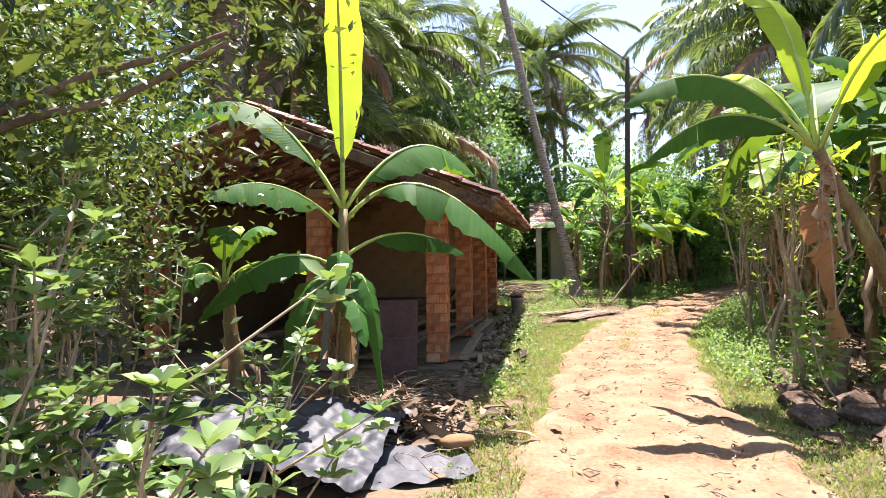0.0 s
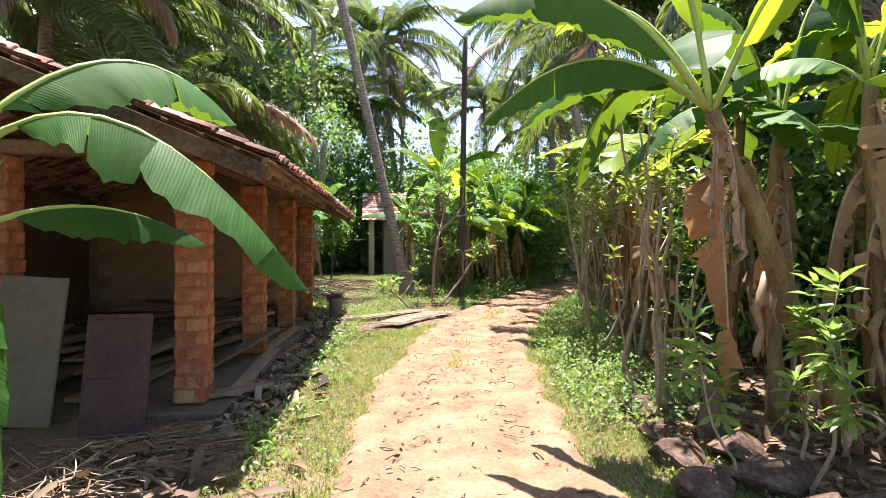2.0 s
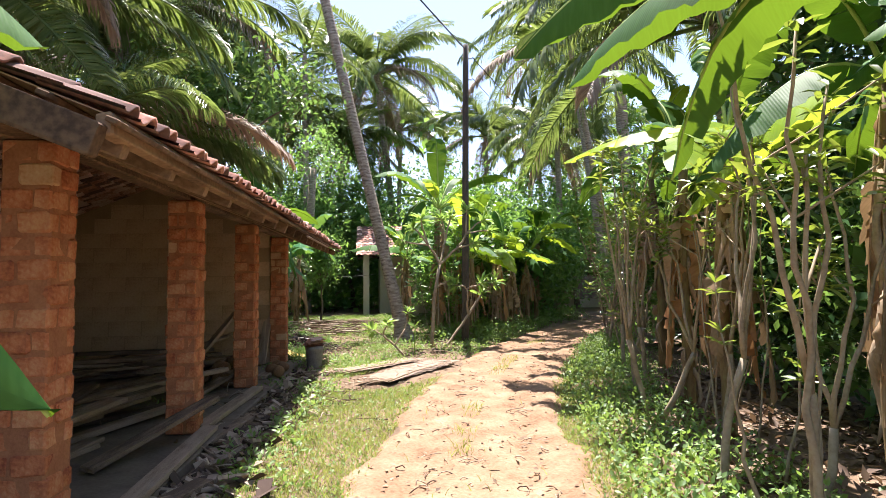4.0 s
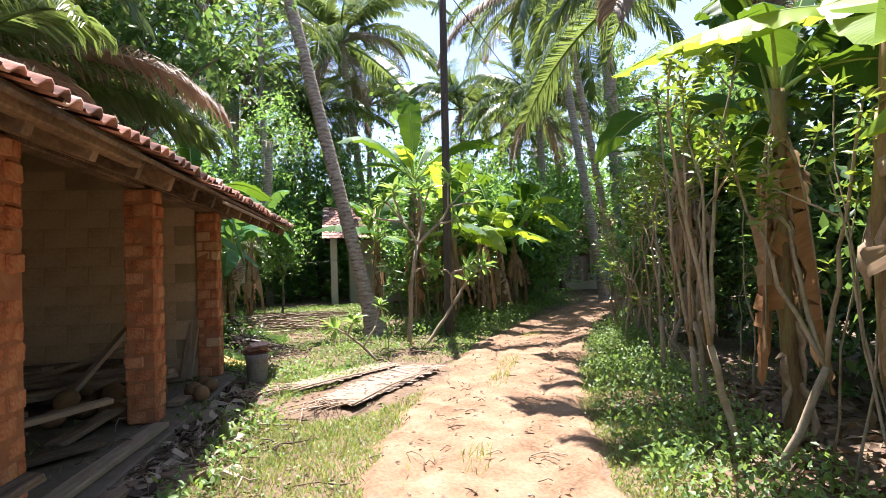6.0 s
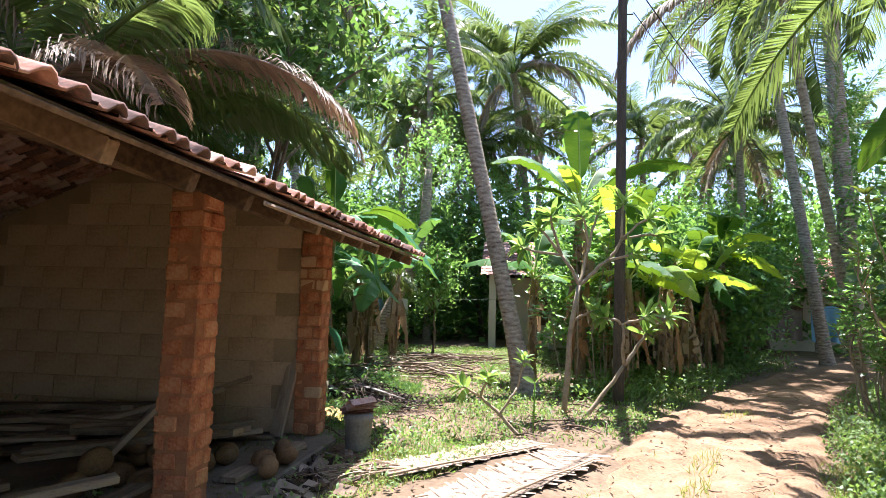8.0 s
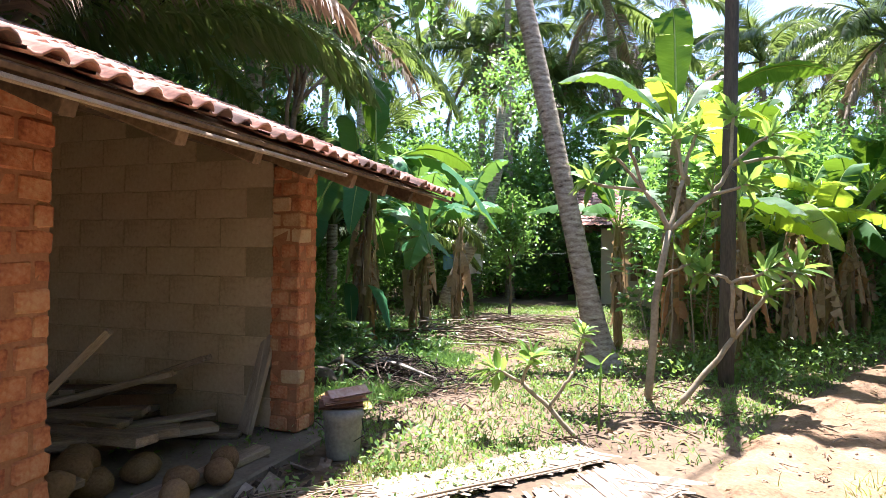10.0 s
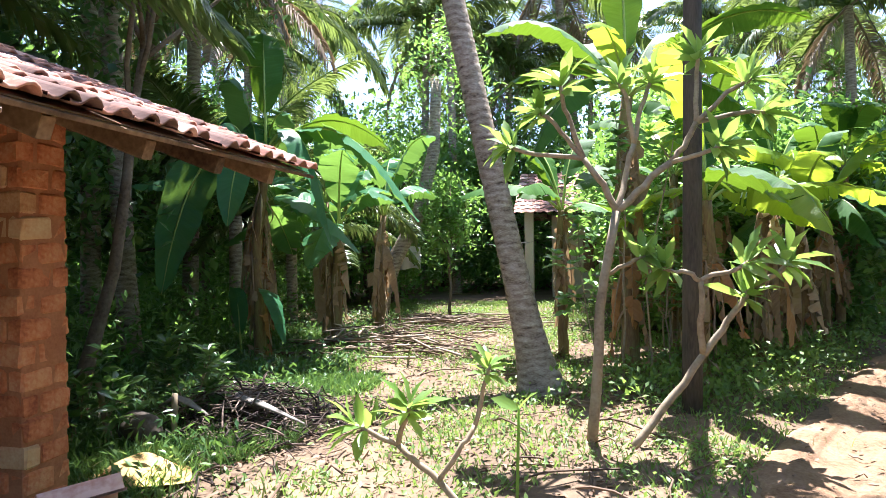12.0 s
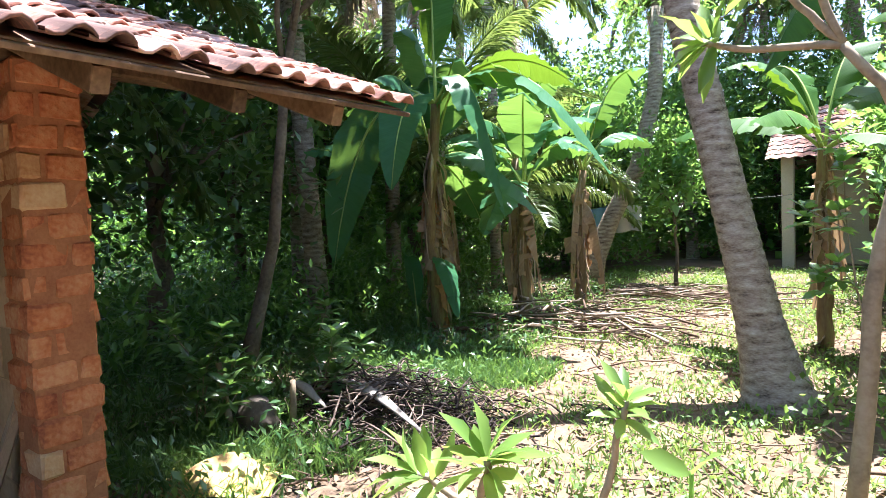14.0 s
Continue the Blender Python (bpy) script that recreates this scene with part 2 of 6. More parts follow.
class Soup:
    """Gathers vertices, faces of three or four corners, and UVs, as arrays."""

    def __init__(self):
        self.v, self.q, self.t, self.uv, self.n = [], [], [], [], 0

    def add(self, v, q=None, t=None, uv=None):
        v = np.asarray(v, float).reshape(-1, 3)
        if q is not None and len(q):
            self.q.append(np.asarray(q, int) + self.n)
        if t is not None and len(t):
            self.t.append(np.asarray(t, int) + self.n)
        self.uv.append(np.zeros((len(v), 2)) if uv is None else np.asarray(uv, float))
        self.v.append(v)
        self.n += len(v)
        return self

    def mesh(self, name, material, smooth=True):
        v = np.concatenate(self.v)
        q = np.concatenate(self.q) if self.q else np.zeros((0, 4), int)
        t = np.concatenate(self.t) if self.t else np.zeros((0, 3), int)
        loops = np.concatenate([q.ravel(), t.ravel()])
        starts = np.concatenate([np.arange(len(q)) * 4, len(q) * 4 + np.arange(len(t)) * 3])
        me = bpy.data.meshes.new(name)
        me.vertices.add(len(v))
        me.vertices.foreach_set("co", v.astype(np.float32).ravel())
        me.loops.add(len(loops))
        me.loops.foreach_set("vertex_index", loops.astype(np.int32))
        me.polygons.add(len(starts))
        me.polygons.foreach_set("loop_start", starts.astype(np.int32))
        me.update(calc_edges=True)
        uv = np.concatenate(self.uv)[loops]
        me.uv_layers.new(name="uv").data.foreach_set("uv", uv.astype(np.float32).ravel())
        me.polygons.foreach_set("use_smooth", np.full(len(starts), smooth))
        me.materials.append(material)
        me.validate()
        return me


def part(name, me, parent, label="", m=None):
    ob = new(name, me)
    ob.parent = parent
    if m is not None:
        ob.matrix_basis = m
    if label:
        ob["label"] = label
    return ob


def thing(name, label, category, m=None, group="", kind="", me=None):
    ob = new(name, me)
    if m is not None:
        ob.matrix_basis = m
    return tagged(ob, label, category, group, kind)


def tube(s, pts, radii, seg=8, cap=True, flat=1.0):
    """A swept tube through pts."""
    p = np.asarray(pts, float)
    r = np.broadcast_to(np.asarray(radii, float), (len(p),))
    tan = np.gradient(p, axis=0)
    tan /= np.linalg.norm(tan, axis=1)[:, None] + 1e-9
    ref = np.array([0, 0, 1.0]) if abs(tan[:, 2]).mean() < 0.8 else np.array([1.0, 0, 0])
    a = np.cross(tan, ref)
    a /= np.linalg.norm(a, axis=1)[:, None] + 1e-9
    b = np.cross(tan, a)
    ang = np.arange(seg) * 2 * np.pi / seg
    ring = p[:, None] + r[:, None, None] * (np.cos(ang)[None, :, None] * a[:, None] + flat * np.sin(ang)[None, :, None] * b[:, None])
    n = len(p)
    i, j = np.meshgrid(np.arange(n - 1), np.arange(seg), indexing="ij")
    k = (j + 1) % seg
    q = np.stack([i * seg + j, i * seg + k, (i + 1) * seg + k, (i + 1) * seg + j], -1).reshape(-1, 4)
    uv = np.stack(np.meshgrid(np.linspace(0, 1, n), np.linspace(0, 1, seg), indexing="ij"), -1).reshape(-1, 2)[:, ::-1]
    v = ring.reshape(-1, 3)
    t = []
    if cap:
        v = np.concatenate([v, p[:1], p[-1:]])
        uv = np.concatenate([uv, [[0, 0], [0, 1]]])
        e = np.arange(seg)
        t = np.concatenate([np.stack([np.full(seg, n * seg), (e + 1) % seg, e], -1), np.stack([np.full(seg, n * seg + 1), (n - 1) * seg + e, (n - 1) * seg + (e + 1) % seg], -1)])
    s.add(v, q, t, uv)


def box(s, lo, hi, bevel=0.0, wob=0.0):
    """A box with its upright edges chamfered and slightly uneven corners."""
    (x0, y0, z0), (x1, y1, z1) = lo, hi
    c = bevel
    if c <= 0:
        v = np.array([(x, y, z) for z in (z0, z1) for x, y in ((x0, y0), (x1, y0), (x1, y1), (x0, y1))], float)
        q = [(0, 3, 2, 1), (4, 5, 6, 7), (0, 1, 5, 4), (1, 2, 6, 5), (2, 3, 7, 6), (3, 0, 4, 7)]
        s.add(v + rng.normal(0, wob, v.shape) if wob else v, q)
        return
    oct_ = ((x0 + c, y0), (x1 - c, y0), (x1, y0 + c), (x1, y1 - c), (x1 - c, y1), (x0 + c, y1), (x0, y1 - c), (x0, y0 + c))
    mid = np.array([(x0 + x1) / 2, (y0 + y1) / 2])
    rings = []
    for z, k in ((z0, 1), (z0 + c, 0), (z1 - c, 0), (z1, 1)):
        for x, y in oct_:
            dx, dy = (mid[0] - x), (mid[1] - y)
            rings.append((x + k * math.copysign(min(c, abs(dx)), dx), y + k * math.copysign(min(c, abs(dy)), dy), z))
    v = np.array(rings, float)
    if wob:
        v = v + rng.normal(0, wob, v.shape)
    q = [(r * 8 + i, r * 8 + (i + 1) % 8, r * 8 + 8 + (i + 1) % 8, r * 8 + 8 + i) for r in range(3) for i in range(8)]
    q += [(24, 25, 26, 27), (24, 27, 28, 31), (28, 29, 30, 31), (0, 3, 2, 1), (0, 7, 4, 3), (4, 7, 6, 5)]
    s.add(v, q)


LEAF2 = (np.array([(0, 0, 0), (0.45, 0.5, 0.07), (1, 0, -0.05), (0.45, -0.5, 0.07)], float), None, [(0, 2, 1), (0, 3, 2)])
LEAF8 = (np.array([(0, 0, 0), (0.25, 0.36, 0.05), (0.66, 0.46, 0.02), (1, 0, -0.14), (0.66, -0.46, 0.02), (0.25, -0.36, 0.05), (0.3, 0, 0), (0.68, 0, -0.04)], float),
         [(6, 7, 2, 1), (7, 6, 5, 4)], [(0, 6, 1), (7, 3, 2), (0, 5, 6), (7, 4, 3)])


def unit(a):
    return a / (np.linalg.norm(a, axis=-1, keepdims=True) + 1e-9)


def leaves(s, P, D, length, width, kind=LEAF2, up=(0, 0, 1)):
    """One leaf at each place P along each direction D."""
    P, D = np.asarray(P, float), unit(np.asarray(D, float))
    n = len(P)
    length, width = np.broadcast_to(length, (n,)), np.broadcast_to(width, (n,))
    side = np.cross(D, np.asarray(up, float) + rng.normal(0, 0.35, (n, 3)))
    side = unit(side)
    nor = np.cross(side, D)
    tv, tq, tt = kind
    v = P[:, None] + tv[None, :, :1] * (D * length[:, None])[:, None] + tv[None, :, 1:2] * (side * width[:, None])[:, None] + tv[None, :, 2:] * (nor * length[:, None])[:, None]
    off = (np.arange(n) * len(tv))[:, None, None]
    q = (np.asarray(tq)[None] + off).reshape(-1, 4) if tq is not None else None
    s.add(v.reshape(-1, 3), q, (np.asarray(tt)[None] + off).reshape(-1, 3))


def rand_dirs(n, up=0.3):
    d = rng.normal(0, 1, (n, 3))
    d[:, 2] += up
    return unit(d)


def bend(a, b, n=8, sag=0.0, wob=0.0):
    """A curved line from a to b."""
    a, b = np.asarray(a, float), np.asarray(b, float)
    t = np.linspace(0, 1, n)[:, None]
    p = a + (b - a) * t
    p[:, 2] += sag * 4 * (t * (1 - t))[:, 0]
    if wob:
        k = rng.normal(0, wob, (n, 3))
        k[0] = 0
        p += np.cumsum(k, axis=0) * np.sin(t * np.pi)
    return p


# ---- ground and track ----
CENTRE = np.array([(-0.9, -8), (0.3, -3), (0.95, 0), (1.5, 4), (1.95, 6), (2.5, 8), (3.2, 10), (4.05, 12), (5.75, 15), (7.2, 17.3), (9.45, 20), (11.4, 22.2), (13.4, 24.2), (18, 28), (30, 36)], float)


def centre_x(y):
    return np.interp(y, CENTRE[:, 1], CENTRE[:, 0])


def half_width(y):
    """Half of the track's width across x."""
    return np.interp(y, [-8, 3, 6, 10, 14, 18, 22, 40], [1.15, 1.1, 0.98, 1.0, 1.1, 1.25, 1.35, 1.8])


def height(x, y):
    x, y = np.asarray(x, float), np.asarray(y, float)
    h = 0.035 * np.sin(x * 1.3 + 0.4 * y) * np.sin(y * 0.9 - 0.3 * x) + 0.018 * np.sin(3.1 * x + 1.7 * y) * np.sin(2.7 * y - x)
    off = np.abs(x - centre_x(y))
    hw = half_width(y)
    return h * np.clip((off - hw) / 0.8 + 0.15, 0.15, 1) + 0.05 * np.clip((off - hw) / 0.6, 0, 1)


def sheet(s, xs, ys, fn):
    X, Y = np.meshgrid(xs, ys, indexing="ij")
    Z = fn(X, Y)
    n, m = X.shape
    i, j = np.meshgrid(np.arange(n - 1), np.arange(m - 1), indexing="ij")
    q = np.stack([i * m + j, (i + 1) * m + j, (i + 1) * m + j + 1, i * m + j + 1], -1).reshape(-1, 4)
    s.add(np.stack([X, Y, Z], -1).reshape(-1, 3), q)


def spread(lo, a, b, hi, step, k=14):
    far0 = a - np.geomspace(0.5, a - lo, k)[::-1]
    far1 = b + np.geomspace(0.5, hi - b, k)
    return np.concatenate([far0, np.arange(a, b, step), far1])


s = Soup()
rough = lambda X, Y: height(X, Y) + 0.012 * np.sin(9 * X + 3 * Y) * np.sin(11 * Y - 4 * X) + rng.normal(0, 0.006, X.shape)
sheet(s, spread(-400, -6, 14, 400, 0.14), spread(-400, -3, 30, 600, 0.14), rough)
thing("ground", "bare brown yard soil with leaf litter and sparse grass", "ground", kind="structure", me=s.mesh("ground", M_SOIL))

s = Soup()
ys = np.arange(-6, 31, 0.05)
us = np.linspace(-1.12, 1.12, 52)
U, Y = np.meshgrid(us, ys, indexing="ij")
edge = 1 + 0.10 * np.sin(Y * 2.3) * np.sin(Y * 0.7 + 1) + 0.05 * np.sin(Y * 7.1)
X = centre_x(Y) + U * half_width(Y) * edge
rut = -0.035 * (np.exp(-((np.abs(U) - 0.5) / 0.16) ** 2)) + 0.005 * np.sin(Y * 5 + 3 * np.sin(X * 4)) * np.exp(-((np.abs(U) - 0.5) / 0.3) ** 2)
lump = 0.008 * np.sin(13 * X + 2 * Y) * np.sin(9 * Y + 3 * X) + 0.006 * np.sin(29 * X - 7 * Y) * np.sin(23 * Y + 5 * X) + rng.normal(0, 0.0035, X.shape)
for _ in range(330):                               # scuffs and footprints in the loose sand
    fy, fu = rng.uniform(0, 24), rng.choice([-0.5, -0.42, 0.0, 0.45, 0.55]) + rng.normal(0, 0.12)
    j0 = int((fy + 6) / 0.05)
    sl = slice(max(0, j0 - 8), j0 + 9)
    dx, dy = (U[:, sl] - fu) * half_width(fy), Y[:, sl] - fy
    lump[:, sl] += rng.choice([-1, -1, 0.7]) * rng.uniform(0.016, 0.034) * np.exp(-(dx / rng.uniform(0.04, 0.09)) ** 2 - (dy / rng.uniform(0.06, 0.13)) ** 2)
Z = height(X, Y) + 0.062 + rut + lump - 0.15 * np.clip((np.abs(U) - 0.86) / 0.26, 0, 1) ** 1.5
n, m = X.shape
i, j = np.meshgrid(np.arange(n - 1), np.arange(m - 1), indexing="ij")
s.add(np.stack([X, Y, Z], -1).reshape(-1, 3), np.stack([i * m + j, (i + 1) * m + j, (i + 1) * m + j + 1, i * m + j + 1], -1).reshape(-1, 4))
thing("road", "sandy orange dirt track with shallow wheel ruts", "dirt track", kind="structure", me=s.mesh("road", M_SAND))

# ---- shed ----
SHED = pose(1.33, 15.5, 0, 0, 0, -10.3)      # local y runs along the pillars, x out towards the track
FLOOR, TOP, PITCH, EAVE, RIDGE, BACK, NEAR, FAR = 0.12, 2.40, 0.40, 0.92, -2.3, -4.6, -8.4, 1.5


def roof_z(x):
    return 2.60 - PITCH * x if x > RIDGE else 2.60 - PITCH * RIDGE - PITCH * (RIDGE - x)


shed = thing("shed", "open-fronted brick-pillared storage shed with a clay tile roof", "shed", SHED)
s = Soup()
box(s, (BACK, -7.9, -0.25), (0.30, 0.32, FLOOR - 0.004), 0.02, 0.004)
part("floor_slab", s.mesh("floor_slab", M_CONCRETE, False), shed, "worn concrete plinth with soil on it")


def brick_mesh(lx, ly, lz, m, name="brick"):
    s = Soup()
    box(s, (-lx / 2, -ly / 2, -lz / 2), (lx / 2, ly / 2, lz / 2), 0.012 if lx < 0.3 else 0.006, 0.0035 if lx < 0.3 else 0.001)
    return s.mesh(name, m, False)


COURSE, PW, PX = 0.134, 0.29, -0.07
BL, BW = PW * 2 / 3, PW / 3
bricks = [brick_mesh(BL - 0.014, BW - 0.003, COURSE - 0.018, M_BRICK) for _ in range(4)]
brick_pale = brick_mesh(BL - 0.005, BW - 0.003, COURSE - 0.013, M_BRICK_PALE)
for k, (pxx, py) in enumerate(((PX, 0.0), (PX, -2.5), (PX, -5.0), (PX, -7.5), (-1.75, -7.6), (-4.3, -7.6))):
    s = Soup()
    box(s, (-PW / 2 + 0.010, -PW / 2 + 0.010, FLOOR), (PW / 2 - 0.010, PW / 2 - 0.010, TOP), 0.01, 0.002)
    pillar = part("pillar", s.mesh("pillar", M_MORTAR, False), shed, "square pillar of rough orange bricks", pose(pxx, py, 0))
    rows = int((TOP - FLOOR) / COURSE)
    for c in range(rows):
        z = FLOOR + (c + 0.5) * COURSE
        for q in range(4):
            pale = (k == 0 and q == (3 if c % 2 else 0) and c in (12, 13, 14)) or rng.random() < (0.05 if k == 0 else 0.025)
            me = brick_pale if pale else bricks[rng.integers(4)]
            flip = 1 if c % 2 else -1
            local = pose(0, 0, 0, 0, 0, 90 * q) @ pose(flip * (PW - BL) / 2, -(PW - BW) / 2, z)
            part("brick", me, pillar, "", local @ pose(rng.normal(0, 0.005), rng.normal(0, 0.005), rng.normal(0, 0.002), 0, rng.normal(0, 0.8), rng.normal(0, 1.4)))

# walls: the far end in blocks, the back and the near end plain
s = Soup()
for (x0, x1) in ((BACK, RIDGE), (RIDGE, PX - PW / 2)):
    v = [(x, y, z) for y in (-0.09, 0.09) for x, z in ((x0, FLOOR), (x1, FLOOR), (x1, roof_z(x1) - 0.2), (x0, roof_z(x0) - 0.2))]
    s.add(v, [(0, 1, 2, 3), (4, 7, 6, 5), (0, 4, 5, 1), (1, 5, 6, 2), (2, 6, 7, 3), (3, 7, 4, 0)])
end_wall = part("wall", s.mesh("wall", M_JOINT, False), shed, "end wall of large brown earth blocks")
blocks = [brick_mesh(0.557, 0.192, 0.260, M_BLOCK, "block") for _ in range(3)]
for c in range(13):
    z = FLOOR + 0.132 + c * 0.262
    for k in range(9):
        x = PX - PW / 2 - 0.29 - k * 0.56 - (0.28 if c % 2 else 0)
        if x - 0.2 > BACK and z + 0.14 < min(roof_z(x - 0.22), roof_z(x + 0.22)) - 0.2:
            part("block", blocks[(c + k) % 3], end_wall, "", pose(x, rng.normal(0, 0.0015), z))
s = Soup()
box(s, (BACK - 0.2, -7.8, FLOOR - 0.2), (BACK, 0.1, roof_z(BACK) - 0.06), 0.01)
part("wall", s.mesh("wall", M_WALL_SHADED, False), shed, "plain brown rear wall coloured dark for interior shade")

# timber
s = Soup()
box(s, (PX - 0.07, NEAR - 0.3, TOP + 0.002), (PX + 0.07, FAR - 0.35, TOP + 0.14), 0.01, 0.002)
part("beam", s.mesh("beam", M_TIMBER, False), shed, "heavy old timber wall plate")
s = Soup()
box(s, (EAVE - 0.12, NEAR - 0.3, 2.17), (EAVE - 0.05, -5.2, 2.26), 0.008, 0.002)
part("eave_rail", s.mesh("eave_rail", M_TIMBER, False), shed, "broken-off timber rail under the eave")
s = Soup()
box(s, (RIDGE - 0.06, NEAR - 0.3, roof_z(RIDGE) - 0.2), (RIDGE + 0.06, FAR - 0.05, roof_z(RIDGE) - 0.07), 0.01)
part("ridge_beam", s.mesh("ridge_beam", M_TIMBER, False), shed)
run = EAVE - 0.06 - RIDGE
slope = math.degrees(math.atan(PITCH))
s = Soup()
ln = run / math.cos(math.atan(PITCH))
box(s, (0, -0.035, -0.11), (ln, 0.035, -0.01), 0.006, 0.002)
rafter_me = s.mesh("rafter", M_TIMBER, False)
y = NEAR - 0.1
while y < FAR - 0.1:
    part("rafter", rafter_me, shed, "", pose(RIDGE, y, roof_z(RIDGE) - 0.04, 0, slope, 0) @ pose(0, 0, 0))
    y += 0.56
s = Soup()
box(s, (0, -0.045, -0.15), (ln, 0.045, -0.015), 0.008, 0.002)
part("verge_rafter", s.mesh("verge_rafter", M_TIMBER, False), shed, "thick weathered timber at the gable end", pose(RIDGE, NEAR - 0.33, roof_z(RIDGE) - 0.04, 0, slope, 0))
s = Soup()
box(s, (-1.9, -7.72, TOP + 0.002), (-0.1, -7.55, TOP + 0.13), 0.01, 0.002)
part("tie_beam", s.mesh("tie_beam", M_TIMBER, False), shed)
s = Soup()
box(s, (0, NEAR - 0.35, -0.012), (0.05, FAR, 0.012), 0.004)
batten_me = s.mesh("batten", M_TIMBER, False)
for k in range(13):
    x = EAVE - 0.06 - k * 0.26
    part("batten", batten_me, shed, "", pose(x, 0, roof_z(x) - 0.028, 0, slope, 0))
s = Soup()
box(s, (EAVE - 0.03, -3.4, -0.03), (EAVE - 0.008, -0.9, -0.008), 0.003, 0.002)
part("eave_board", s.mesh("eave_board", M_PLANK, False), shed, "thin pale eave lath", pose(0, 0, roof_z(EAVE) - 0.04))


def tile_soup(s, m=None):
    """A curved clay tile, 0.16 m wide and 0.34 m long, falling along +x."""
    prof = [(-0.08, 0.010), (-0.055, 0.0), (-0.025, 0.006), (0.005, 0.034), (0.035, 0.048), (0.062, 0.036), (0.08, 0.012)]
    v = []
    for x, lift in ((-0.17, -0.012), (0.17, 0.014)):
        v += [(x, y, z + lift) for y, z in prof] + [(x, y, z + lift - 0.014) for y, z in prof]
    v = np.array(v)
    k = len(prof)
    q = [(i, i + 1, 2 * k + i + 1, 2 * k + i) for i in range(k - 1)] + [(k + i, 3 * k + i, 3 * k + i + 1, k + i + 1) for i in range(k - 1)]
    q += [(2 * k + i, 2 * k + i + 1, 3 * k + i + 1, 3 * k + i) for i in range(k - 1)]
    if m is not None:
        r = np.array(m)
        v = v @ r[:3, :3].T + r[:3, 3]
    s.add(v, q)


s = Soup()
tile_soup(s)
tile_me = s.mesh("roof_tile", M_TILE_O, True)
s = Soup()
box(s, (0, NEAR - 0.3, -0.006), (ln + 0.02, FAR - 0.04, 0.0))
roof = part("roof", s.mesh("roof", M_TIMBER, False), shed, "roof of weathered pinkish-red clay tiles", pose(RIDGE, 0, roof_z(RIDGE) - 0.005, 0, slope, 0))
bulk = Soup()
count = 0
for side in (1, -1):
    for k in range(13):
        for j in range(int((FAR - NEAR + 0.3) / 0.15)):
            d = ln - 0.12 - k * 0.26
            if d < 0.1:
                continue
            y = FAR - 0.08 - j * 0.15
            turn = pose(d + rng.normal(0, 0.012), y + rng.normal(0, 0.006), 0.030 + rng.normal(0, 0.005), rng.normal(0, 2.2), rng.normal(0, 1.4), rng.normal(0, 2.6))
            near = side == 1 and ((k < 5 and j < 42) or (k < 2 and j < 66))
            if near and count < 300:
                part("roof_tile", tile_me, roof, "", turn)
                count += 1
            elif side == 1:
                tile_soup(bulk, turn)
            else:
                tile_soup(bulk, pose(0, 0, 0, 0, -slope, 0) @ pose(0, FAR + NEAR, 0, 0, 0, 180) @ pose(0, 0, 0, 0, slope, 0) @ turn)
tagged(part("roof_tiles", bulk.mesh("roof_tiles", M_TILE), roof, "rows of curved clay roof tiles"), kind="stuff")


